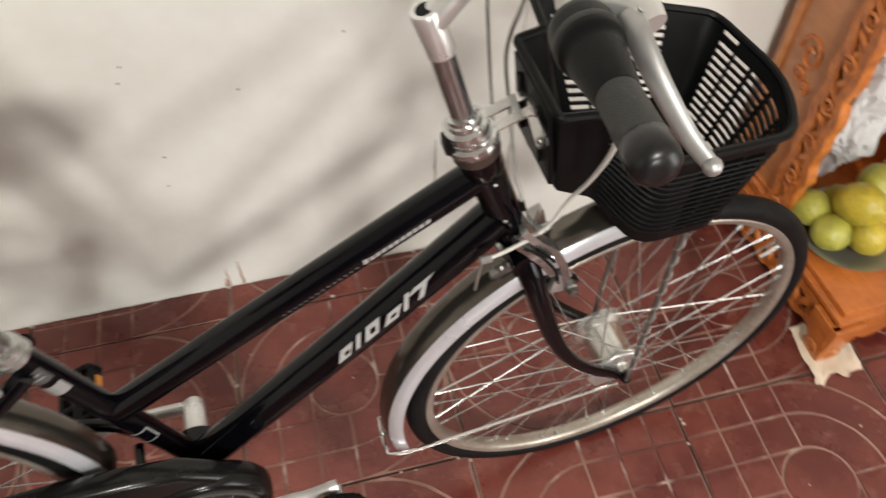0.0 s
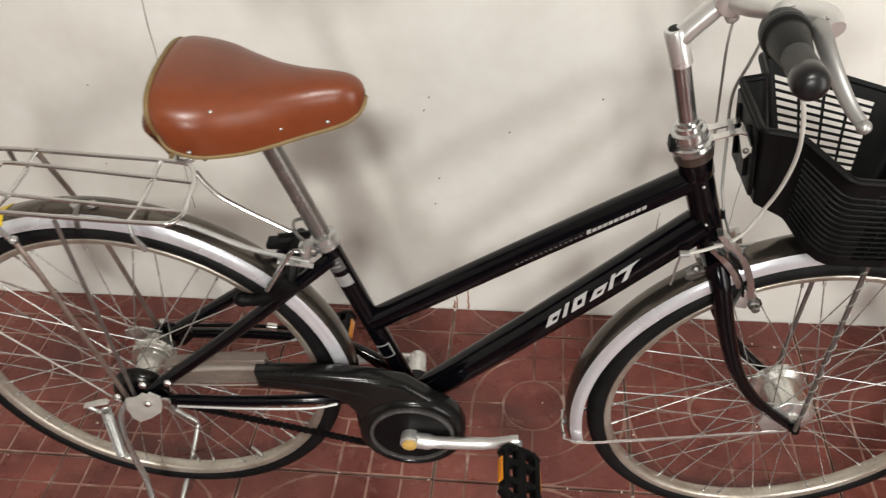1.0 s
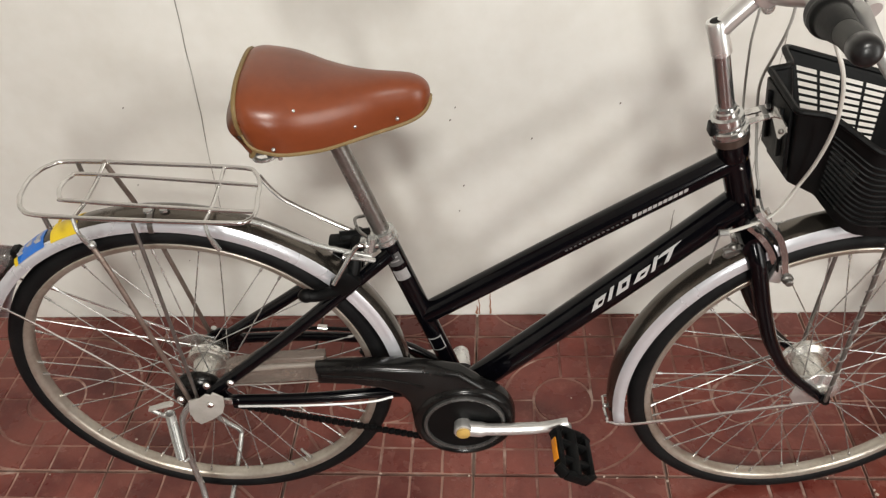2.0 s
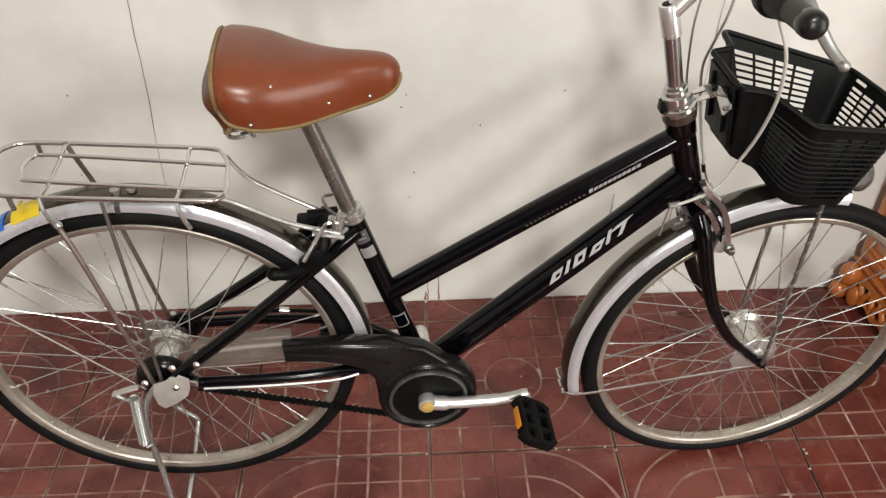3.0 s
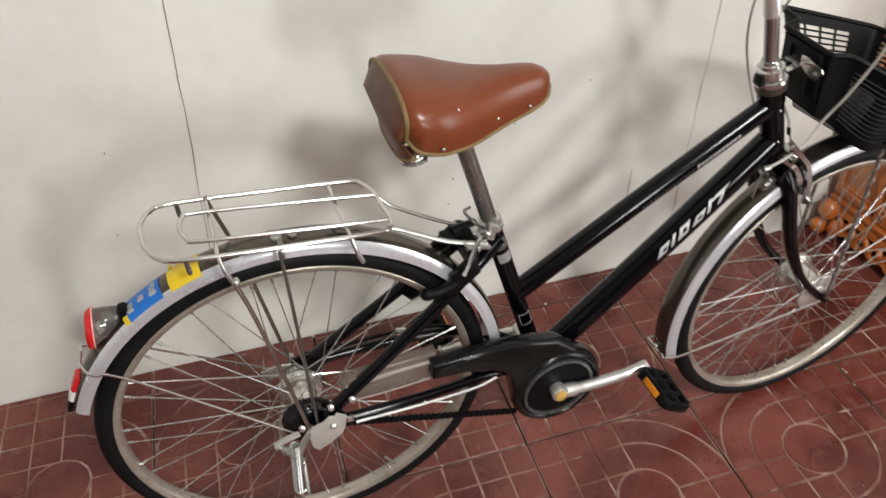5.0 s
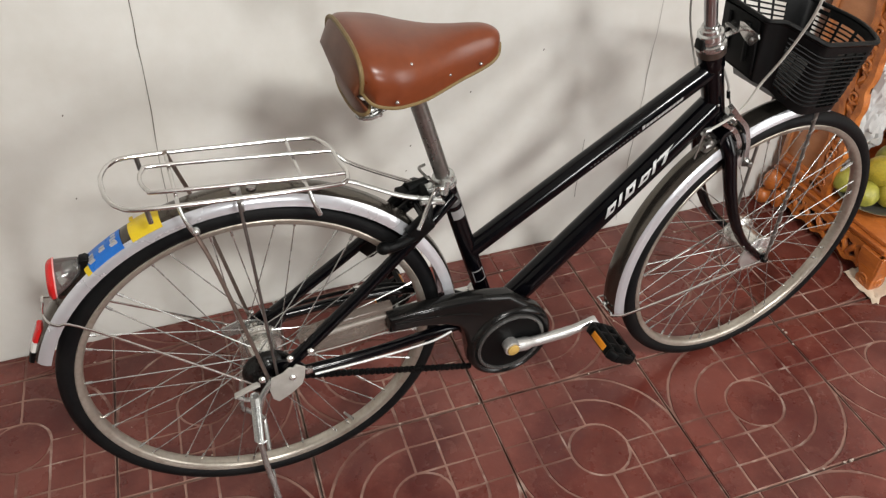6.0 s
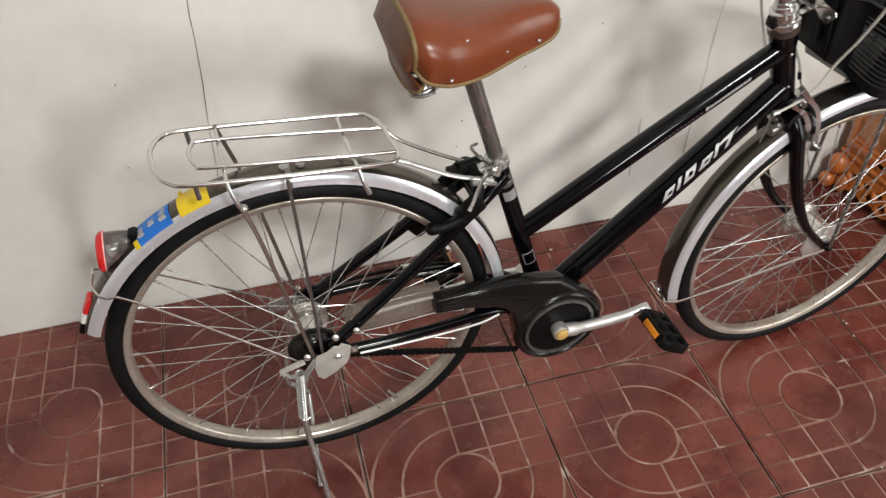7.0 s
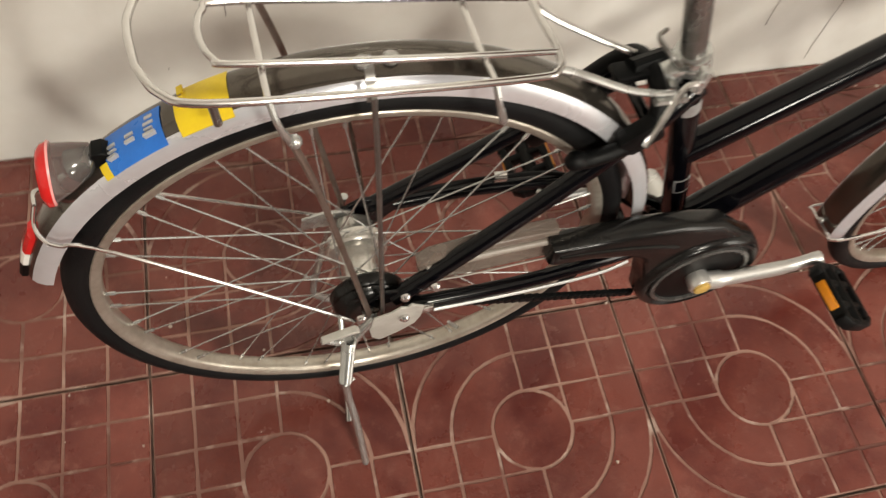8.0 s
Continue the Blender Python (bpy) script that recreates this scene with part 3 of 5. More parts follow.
front_hub = [(-0.050, 0.004), (-0.050, 0.012), (-0.040, 0.014), (-0.037, 0.036), (-0.033, 0.039), (-0.028, 0.031), (0.024, 0.031), (0.030, 0.042), (0.040, 0.044), (0.046, 0.028), (0.050, 0.005)]
rear_wheel = wheel(REAR, "rear spoked wheel with alloy rim, lifted clear of the floor", rear_hub, (0.027, 0.036, -0.0265, 0.026), 300, HUB_ALLOY, -2.2, 0.3045)
wheel(FRONT, "front spoked wheel with alloy rim", front_hub, (0.034, 0.040, -0.032, 0.032), 30, HUB_ALLOY, 2.4, 0.2995)
part("sprocket", lathe([(-0.063, 0.006), (-0.063, 0.030), (-0.059, 0.039), (-0.053, 0.043), (-0.050, 0.041), (-0.047, 0.044), (-0.037, 0.045), (-0.033, 0.041), (-0.032, 0.028)], REAR, (0, 1, 0), 36), DARK_PLASTIC, rear_wheel, "oily black sprocket and guard")
for ang in (312, 318):
    a = radians(ang)
    p = REAR + Vector((math.cos(a), 0, math.sin(a))) * 0.3215 + Vector((0, -0.0165, 0))
    part("tyre_marking", bar([p, p + Vector((-math.sin(a), 0, math.cos(a))) * 0.022], 0.0018, 6, flat=0.4), DECAL_GREY, rear_wheel, "grey plain moulded bar")


# mudguards
def strip(at, section, a0, a1, n=48, yaw=0.0):
    """Sweeps a closed section of (radius, y) round a wheel's axle between two angles."""
    bm = bmesh.new()
    rows_ = []
    for i in range(n + 1):
        a = radians(a0 + (a1 - a0) * i / n)
        rows_.append([bm.verts.new(Vector(at) + Matrix.Rotation(radians(yaw), 3, "Z") @ Vector((r * math.cos(a), y, r * math.sin(a)))) for r, y in section])
    m = len(section)
    for p, q in zip(rows_, rows_[1:]):
        for k in range(m):
            bm.faces.new((p[k], p[(k + 1) % m], q[(k + 1) % m], q[k]))
    bm.faces.new(rows_[0])
    bm.faces.new(rows_[-1][::-1])
    return bm


def mudguard(at, a0, a1, label, yaw):
    crown = [(0.3575, -0.0205), (0.3615, -0.014), (0.3635, 0.0), (0.3615, 0.014), (0.3575, 0.0205), (0.3555, 0.0200), (0.3595, 0.013), (0.361, 0.0), (0.3595, -0.013), (0.3555, -0.0200)]
    guard = part("mudguard", strip(at, crown, a0, a1, 48, yaw), FENDER_TOP_DIM, bike, label)
    # the guard's sides, coloured pale for the bright room they reflect
    for s in (-1, 1):
        band = [(0.3578, s * 0.0206), (0.353, s * 0.0245), (0.3455, s * 0.0270), (0.3385, s * 0.0272), (0.3385, s * 0.0258), (0.3455, s * 0.0256), (0.352, s * 0.0232), (0.3565, s * 0.0200)]
        part("side_sheen", strip(at, band, a0, a1, 48, yaw), FENDER_SIDE_SHEEN, guard, "mudguard side, its pale reflection put into the colour")
    return guard


rear_guard = mudguard(REAR, 2, 158.5, "metal rear mudguard, dark and pale reflections put into its colours", -1.5)
front_guard = mudguard(FRONT, 77, 191, "metal front mudguard, dark and pale reflections put into its colours", 2.4)


def on_guard(name, a0, a1, mat, parent, label, at=REAR, y0=-0.0225, y1=0.021):
    sec = [(0.3550, y0 - 0.003), (0.3595, y0 + 0.003), (0.3632, -0.011), (0.3647, 0.0), (0.3632, 0.011), (0.3590, y1), (0.3582, y1), (0.3626, 0.011), (0.3641, 0.0), (0.3626, -0.011), (0.3589, y0 + 0.003), (0.3544, y0 - 0.003)]
    return part(name, strip(at, sec, a0, a1, 10, -1.5), mat, parent, label)


on_guard("sticker", 106.6, 113.2, YELLOW_STICKER, rear_guard, "torn yellow sticker")
for k, (a0, a1, y0, y1) in enumerate(((112.8, 114.4, -0.0225, -0.013), (112.8, 114.0, -0.004, 0.008), (112.8, 113.7, 0.012, 0.020))):
    on_guard("sticker_tear", a0, a1, YELLOW_STICKER, rear_guard, "torn tongue of yellow sticker", y0=y0, y1=y1) if k == 0 else part("sticker_tear", strip(REAR, [(0.3632, y0), (0.3650, y0), (0.3650, y1), (0.3632, y1)], a0, a1, 4, -1.5), YELLOW_STICKER, rear_guard, "torn tongue of yellow sticker")
blue = on_guard("sticker", 116.7, 126.6, BLUE_STICKER, rear_guard, "blue sticker with pale plain bars", y1=0.0135)
part("sticker_edge", strip(REAR, [(0.3552, -0.0255), (0.3600, -0.0195), (0.3625, -0.014), (0.3615, -0.014), (0.3590, -0.0195), (0.3544, -0.0255)], 126.6, 128.0, 3, -1.5), YELLOW_STICKER, rear_guard, "yellow edge of the blue sticker")
for a0, a1, y0, w in ((117.6, 119.4, -0.015, 0.0032), (117.9, 119.2, -0.009, 0.0016), (117.7, 119.3, -0.004, 0.0026), (117.8, 119.0, 0.002, 0.0030), (121.0, 122.6, -0.011, 0.0030), (121.1, 122.5, -0.005, 0.0026), (124.3, 125.9, -0.016, 0.0026), (124.3, 125.9, -0.010, 0.0014), (124.4, 125.8, -0.005, 0.0028)):
    part("sticker_bar", strip(REAR, [(0.3656, y0), (0.3656, y0 + w), (0.3640 - 4 * abs(y0) * 0.1, y0 + w), (0.3640 - 4 * abs(y0) * 0.1, y0)], a0, a1, 3, -1.5), DECAL, blue, "pale plain bar")

for x, y in ((0.008, -0.008), (0.032, -0.008)):
    part("guard_bolt", lathe([(0.0, 0.0075), (0.004, 0.0075), (0.006, 0.004)], REAR + Vector((x, y, 0.3625)), (0, 0, 1), 8), STEEL, rear_guard, smooth=0)
part("guard_strap", strip(REAR, [(0.3375, -0.0285), (0.3460, -0.0285), (0.3540, -0.0258), (0.3600, -0.0208), (0.3640, -0.0130), (0.3652, 0.0), (0.3640, 0.0), (0.3628, -0.0125), (0.3590, -0.0195), (0.3530, -0.0245), (0.3460, -0.0272), (0.3375, -0.0272)], 87.4, 88.7, 3, -1.5), DULL_STEEL, rear_guard, "dull steel strap over the mudguard")

# mudguard stays
for s in (-1, 1):
    a = radians(143.0)
    p = REAR + Vector((math.cos(a) * 0.367, s * 0.030, math.sin(a) * 0.367))
    part("stay", bar(spline([REAR + Vector((-0.022, s * 0.074, 0.004)), p + Vector((0.055, s * 0.008, -0.029)), p + Vector((0.012, s * 0.003, -0.007)), p + Vector((0.001, -s * 0.002, 0.001)), p + Vector((-0.003, -s * 0.012, 0.010)), p + Vector((-0.001, -s * 0.029, 0.014))], 6), 0.0020, 8), BRIGHT_STEEL, rear_guard, "thin steel wire stay")
    a = radians(188.5)
    p = FRONT + Vector((math.cos(a) * 0.362, s * 0.031 - 0.015, math.sin(a) * 0.362))
    part("stay", bar(spline([FRONT + Vector((-0.012, s * 0.060, -0.004)), p + Vector((0.06, s * 0.005, 0.002)), p, p + Vector((-0.006, -s * 0.010, 0.004)), p + Vector((-0.008, -s * 0.030, 0.006))], 6), 0.0028 if s < 0 else 0.0022, 8), BRIGHT_STEEL, front_guard, "thin steel wire stay")
b = bmesh.new()
ball(b, FRONT + Vector((-0.364, -0.014, -0.045)), 0.005, seg=8)
part("stay_bolt", b, STEEL, front_guard)

# tail lamp and reflector on the rear mudguard

def loft(rings, n=24):
    """Joins oval rings of (centre, facing, half width, half height)."""
    bm, made = bmesh.new(), []
    for c_, face_, wy, wz in rings:
        up_ = Vector((-face_[2], 0, face_[0])).normalized()
        made.append([bm.verts.new(Vector(c_) + Vector((0, wy, 0)) * math.cos(2 * math.pi * k / n) + up_ * wz * math.sin(2 * math.pi * k / n)) for k in range(n)])
    for p, q in zip(made, made[1:]):
        for k in range(n):
            bm.faces.new((p[k], p[(k + 1) % n], q[(k + 1) % n], q[k]))
    bm.faces.new(made[0][::-1])
    bm.faces.new(made[-1])
    return bm


FACE = (-0.985, 0, 0.17)
lampbody = part("tail_lamp", loft([((-0.215, 0, 0.684), FACE, 0.010, 0.010), ((-0.219, 0, 0.683), FACE, 0.015, 0.014), ((-0.236, 0, 0.677), FACE, 0.021, 0.022), ((-0.254, 0, 0.671), FACE, 0.025, 0.030)]), CLEAR, bike, "clear plastic tail lamp with a red lens")
part("lens", loft([((-0.2545, 0, 0.671), FACE, 0.0252, 0.0305), ((-0.255, 0, 0.671), FACE, 0.0262, 0.0330), ((-0.260, 0, 0.670), FACE, 0.0258, 0.0325), ((-0.264, 0, 0.670), FACE, 0.022, 0.028), ((-0.266, 0, 0.670), FACE, 0.012, 0.016)]), RED_LENS, lampbody, "red lens")
part("lens_cap", loft([((-0.2525, 0, 0.6725), FACE, 0.0256, 0.0312), ((-0.2545, 0, 0.672), FACE, 0.0264, 0.0335)]), PALE_LENS, lampbody, "pale translucent lens edge")
part("bracket", slab([(-0.197, 0.690), (-0.205, 0.698), (-0.214, 0.697), (-0.222, 0.682), (-0.247, 0.656), (-0.243, 0.649), (-0.216, 0.668)], -0.009, 0.009, 0.002), BLACK_PLASTIC, lampbody)
part("bulb_holder", lathe([(0.002, 0.008), (0.022, 0.010), (0.026, 0.006)], (-0.216, 0, 0.684), (-0.96, 0, -0.28), 12), STEEL, lampbody)
for a0, a1, mat, lab in ((149.0, 153.4, RED_LENS, "small red reflector"), (153.8, 156.6, CHINA, "white reflector tip"), (156.6, 160.0, BLACK_PLASTIC, "black rubber end of the reflector")):
    sec = [(0.3665, -0.011), (0.3690, -0.007), (0.3690, 0.007), (0.3665, 0.011), (0.3610, 0.011), (0.3610, -0.011)]
    part("reflector", strip(REAR, sec, a0, a1, 6, -1.5), mat, rear_guard, lab)

# rack
RACK = lambda x, y: Vector((x, y, 0.787 - 0.105 * (x - 0.0)))
rack = part("rear_rack", bar(spline([RACK(-0.155, 0.012), RACK(-0.153, 0.035), RACK(-0.140, 0.062), RACK(-0.108, 0.076), RACK(0.03, 0.076), RACK(0.145, 0.073), RACK(0.168, 0.060), RACK(0.179, 0.030), RACK(0.181, 0.0), RACK(0.184, -0.035), RACK(0.176, -0.058), RACK(0.150, -0.064), RACK(0.03, -0.064), RACK(-0.105, -0.060), RACK(-0.138, -0.046), RACK(-0.152, -0.018)], 6), 0.0035, 10, closed=True), BRIGHT_STEEL, bike, "chromed steel wire luggage rack")
part("inner_loop", bar(spline([RACK(0.180, 0.028), RACK(0.10, 0.034), RACK(-0.075, 0.044), RACK(-0.098, 0.036), RACK(-0.104, 0.010), RACK(-0.096, -0.016), RACK(-0.075, -0.024), RACK(0.10, -0.034), RACK(0.183, -0.037)], 6), 0.0031, 10), BRIGHT_STEEL, rack)
dz = Vector((0, 0, -0.006))
for x in (-0.062, 0.118):
    p = [RACK(x, 0.076), RACK(x, 0.03) + dz, RACK(x, -0.02) + dz, RACK(x, -0.064)]
    part("cross_bar", bar(p, 0.0030, 8), BRIGHT_STEEL, rack)
    q = RACK(x, -0.064)
    part("bracket", bar(spline([q, q + Vector((0.004, -0.008, -0.020)), q + Vector((0.012, -0.006, -0.046))], 5), [0.0030] * 7 + [0.0038] * 4, 8), STEEL, rack)
for y in (0.076, -0.060):
    q = RACK(-0.103, y)
    part("stub", bar([q, q + Vector((0.001, 0, -0.024))], 0.0036, 8), DULL_STEEL, rack)
for s, y in ((-1, -0.064), (1, 0.074)):
    q = RACK(-0.062, y)
    part("stay", bar(spline([q + (Vector((0.012, -0.004, -0.046)) if s < 0 else Vector((0.0, 0.0, 0.004))), q + Vector((0.03, s * 0.008, -0.13)), REAR + Vector((-0.004, s * 0.078, 0.014))], 5), 0.0040, 8, flat=0.6), RUSTY_STEEL, rack, "tarnished steel flat stay")
    q = RACK(0.018, y)
    if s < 0:
        part("stay", bar(spline([q + dz, q + Vector((0.002, s * 0.006, -0.10)), REAR + Vector((0.010, s * 0.080, 0.020))], 5), 0.0031, 8, flat=0.7), DULL_STEEL, rack, "dull steel flat stay")
    bend = [RACK(0.174, -0.056), Vector((0.194, -0.053, 0.757)), Vector((0.216, -0.050, 0.741)), Vector((0.270, -0.046, 0.706)), Vector((0.338, -0.034, 0.672))] if s < 0 else [RACK(0.174, 0.054), Vector((0.190, 0.046, 0.748)), Vector((0.212, 0.040, 0.728)), Vector((0.272, 0.030, 0.694)), Vector((0.335, 0.018, 0.664))]
    part("front_stay", bar(spline(bend, 5), 0.0038, 8, flat=0.8), BRIGHT_STEEL if s > 0 else STEEL, rack, "thin steel strut to the seat clamp")
    if s < 0:
        part("bolt", ball(bmesh.new(), RACK(-0.062, y) + Vector((0.014, s * 0.006, -0.044)), 0.0065, seg=10), STEEL, rack)

# chain case, chain ring, chain
def arc(c, r, a0, a1, n):
    return [(c[0] + r * math.cos(radians(a0 + (a1 - a0) * k / n)), c[1] + r * math.sin(radians(a0 + (a1 - a0) * k / n))) for k in range(n + 1)]


RING = (0.463, 0.329)
front_case = [(0.225, 0.4755), (0.33, 0.474), (0.40, 0.465), (0.46, 0.449)] + arc(RING, 0.0885, 62, -158, 24) + [(0.376, 0.345), (0.372, 0.378), (0.358, 0.403), (0.33, 0.420), (0.28, 0.434), (0.225, 0.440)]
case = part("chain_case", slab(front_case, -0.082, -0.048, 0.011), DARK_PLASTIC, bike, "dark grey plastic chain case")
part("rear_panel", slab([(0.070, 0.462), (0.085, 0.474), (0.15, 0.482), (0.240, 0.482), (0.240, 0.426), (0.15, 0.422), (0.074, 0.424)], -0.057, -0.036, 0.004), SMOKED, case, "smoky brown translucent rear half")
# ridge coloured paler than the panel to paint its bright highlight
part("ridge", bar(spline([(0.080, -0.0575, 0.459), (0.15, -0.0585, 0.466), (0.24, -0.0600, 0.468)], 6), [0.0050] * 7 + [0.0042] * 6, 10, flat=0.7), GREY_PLASTIC, case, "raised ridge, its highlight put in as pale grey")
part("ridge", bar(spline([(0.235, -0.0815, 0.463), (0.30, -0.0825, 0.455), (0.36, -0.0825, 0.440), (0.40, -0.082, 0.424)], 6), 0.0026, 8), DARK_PLASTIC, case)
part("lower_lip", bar(spline([(0.078, -0.058, 0.425), (0.15, -0.059, 0.4235), (0.24, -0.060, 0.427)], 6), 0.0014, 6), GREY_PLASTIC, case, "pale lower edge of the rear panel")
ring3 = Vector((RING[0], -0.080, RING[1]))
part("cover", lathe([(-0.004, 0.0880), (0.004, 0.0860), (0.0085, 0.0815), (0.0095, 0.0780), (0.0070, 0.0730), (0.0035, 0.0705)], ring3, (0, -1, 0), 56), DARK_PLASTIC, case, "glossy dark rounded chain wheel cover")
part("guard_ring", lathe([(0.003, 0.0705), (0.0090, 0.0700), (0.0105, 0.0670), (0.0095, 0.0640), (0.003, 0.0630)], ring3, (0, -1, 0), 56, True), RING_GREY, case, "grey chain guard ring")
part("disc", lathe([(0.0, 0.0630), (0.0062, 0.0625), (0.0068, 0.044), (0.0050, 0.026), (0.0050, 0.004)], ring3, (0, -1, 0), 48), BLACK_PLASTIC, case, "black disc")
b = bmesh.new()
n = 30
for k in range(n):
    t = k / (n - 1)
    x, z = 0.075 + 0.31 * t, 0.380 - 0.110 * t
    box(b, (x - 0.0049, -0.068, z - 0.0055), (x + 0.0049, -0.060, z + 0.0055), None, 0.0016)
    box(b, (x - 0.0062, -0.0665, z - 0.0042), (x + 0.0062, -0.0615, z + 0.0042))
part("chain", b, BLACK_PLASTIC, bike, "oily black drive chain")

cap = Vector((0.460, -0.094, 0.328))
crank = part("crank", bar(spline([cap, (0.50, -0.098, 0.326), (0.58, -0.103, 0.330), (0.622, -0.105, 0.339), (0.637, -0.105, 0.340)], 6), [0.0135] * 6 + [0.0105] * 7 + [0.0095] * 6 + [0.0105] * 6, 12, flat=0.8), ALLOY, bike, "silver alloy crank")
part("boss", lathe([(-0.010, 0.0150), (0.008, 0.0165), (0.0105, 0.0150), (0.011, 0.010)], cap, (0, -1, 0), 24), ALLOY, crank)
part("cap", lathe([(0.0, 0.0122), (0.004, 0.0118), (0.0055, 0.009)], cap + Vector((0, -0.010, 0)), (0, -1, 0), 20), YELLOW_CAP, crank, "yellowed plastic crank cap")
part("crank", bar(spline([(0.462, 0.082, 0.320), (0.40, 0.088, 0.316), (0.30, 0.090, 0.309)], 6), 0.0105, 12, flat=0.8), ALLOY, bike, "silver alloy crank")
part("axle_end", lathe([(0.036, 0.017), (0.070, 0.017), (0.088, 0.014), (0.092, 0.010)], BB, (0, 1, 0), 20), ALLOY, bike)


def pedal(at, side, tilt):
    m = Matrix.Translation(at) @ Matrix.Rotation(radians(tilt), 4, "Y")
    b_ = bmesh.new()
    tube(b_, [m @ Vector((0, -0.044, 0)), m @ Vector((0, 0.044, 0))], 0.011, 12)
    body = part("pedal", b_, BLACK_PLASTIC, bike, "black plastic pedal with amber reflectors")
    for x in (-0.028, 0.028):
        c_ = bmesh.new()
        box(c_, (x - 0.006, -0.036, -0.011), (x + 0.006, 0.036, 0.011), m, 0.005)
        part("side_rail", c_, BLACK_PLASTIC, body)
    for y, w in ((-0.043, 0.021), (-0.016, 0.028), (0.016, 0.028), (0.043, 0.021)):
        c_ = bmesh.new()
        box(c_, (-w, y - 0.0055, -0.0095), (w, y + 0.0055, 0.0095), m, 0.004)
        part("tread", c_, BLACK_PLASTIC, body)
    for x, y, q in ((-0.027, -0.038, 40), (0.027, -0.038, -40), (-0.027, 0.038, -40), (0.027, 0.038, 40)):
        c_ = bmesh.new()
        box(c_, (-0.0105, -0.0055, -0.010), (0.0105, 0.0055, 0.010), m @ pose(x, y, 0, 0, 0, -q), 0.004)
        part("corner_block", c_, BLACK_PLASTIC, body)
    for x in (-0.0346, 0.0346):
        r_ = bmesh.new()
        box(r_, (x - 0.0014, -0.021, -0.0062), (x + 0.0014, 0.021, 0.0062), m, 0.001)
        part("reflector", r_, AMBER, body, "amber reflector")
    r_ = bmesh.new()
    tube(r_, [m @ Vector((0, side * -0.046, 0)), m @ Vector((0, side * -0.062, 0))], 0.006, 10)
    part("spindle", r_, STEEL, body)


pedal((0.637, -0.165, 0.336), -1, 32)
pedal((0.299, 0.152, 0.312), 1, -24)

# dropout plate, kickstand, ring lock, rear brake
plate = part("axle_plate", slab([(0.010, 0.428), (0.030, 0.434), (0.041, 0.443), (0.049, 0.440), (0.054, 0.446), (0.069, 0.434), (0.066, 0.412), (0.059, 0.394), (0.038, 0.378), (0.016, 0.367), (0.007, 0.378), (0.004, 0.402)], -0.0925, -0.0895, 0.0008), PLATE_GREY, bike, "scuffed grey metal plate at the rear axle")
for p in ((0.047, -0.086, 0.459), (0.084, -0.079, 0.455), (0.045, -0.093, 0.420), (-0.004, -0.086, 0.428)):
    b = lathe([(0.0, 0.0062), (0.003, 0.0062), (0.0055, 0.004)], p, (0, -1, 0), 12)
    part("nut", b, BRIGHT_STEEL, plate)
part("axle_nut", lathe([(0.055, 0.012), (0.070, 0.012), (0.071, 0.008), (0.082, 0.006)], REAR, (0, -1, 0), 6), DULL_STEEL, bike, smooth=0)

stand = part("kickstand", bar(spline([(0.012, -0.086, 0.420), (-0.012, -0.090, 0.385), (-0.025, -0.090, 0.335), (-0.029, -0.090, 0.290), (-0.030, -0.089, 0.240), (-0.028, -0.093, 0.190), (-0.023, -0.111, 0.135), (-0.017, -0.137, 0.012), (-0.017, -0.139, 0.0056)], 6), 0.0056, 10), STEEL, bike, "dull steel double-legged kickstand")
part("leg", bar(spline([(0.012, 0.086, 0.420), (-0.020, 0.090, 0.300), (-0.044, 0.091, 0.175), (-0.034, 0.092, 0.143), (-0.010, 0.092, 0.112), (-0.008, 0.084, 0.099), (-0.014, 0.030, 0.065), (-0.023, -0.040, 0.030), (-0.028, -0.068, 0.0055)], 6), 0.0052, 10), STEEL, stand, "steel stand leg")
b = bmesh.new()
s0, s1 = Vector((-0.022, -0.104, 0.415)), Vector((-0.032, -0.110, 0.303))
ax_, n = (s1 - s0), 330
e1 = ax_.orthogonal().normalized()
e2 = ax_.normalized().cross(e1)
tube(b, [s0 + ax_ * k / n + (e1 * math.cos(k * 0.57) + e2 * math.sin(k * 0.57)) * 0.0072 for k in range(n + 1)], 0.0014, 5)
part("spring", b, STEEL, stand, "tarnished steel coil spring")
part("hook", bar(spline([s1, s1 + Vector((0.002, 0, -0.012)), s1 + Vector((0.012, 0.004, -0.010))], 4), 0.0022, 6), STEEL, stand)
part("pedal_tab", slab([(-0.054, 0.424), (-0.053, 0.429), (-0.030, 0.437), (-0.014, 0.441), (-0.010, 0.436), (-0.030, 0.431)], -0.108, -0.099, 0.001), PLATE_GREY, stand, "bent steel tab")
part("lock_tab", bar(spline([(-0.052, -0.100, 0.420), (-0.034, -0.100, 0.404), (-0.018, -0.1, 0.410)], 4), 0.004, 8), STEEL, stand)

lock = bmesh.new()
tube(lock, spline([(0.232, -0.049, 0.612), (0.252, -0.049, 0.611), (0.283, -0.049, 0.622), (0.306, -0.046, 0.644), (0.314, -0.032, 0.667), (0.315, 0.0, 0.678), (0.314, 0.032, 0.667), (0.300, 0.048, 0.640), (0.270, 0.050, 0.610)], 5), 0.0095, 12)
ball(lock, (0.232, -0.049, 0.612), 0.0112, (1.2, 1, 1), seg=12)
box(lock, (-0.022, -0.010, -0.016), (0.022, 0.010, 0.016), pose(0.296, -0.048, 0.636, 0, -40, 0), 0.006)
box(lock, (-0.038, -0.012, -0.026), (0.038, 0.012, 0.022), pose(0.246, 0.048, 0.556, 0, -38, 0), 0.010)
part("ring_lock", lock, BLACK_PLASTIC, bike, "black frame-mounted ring lock")
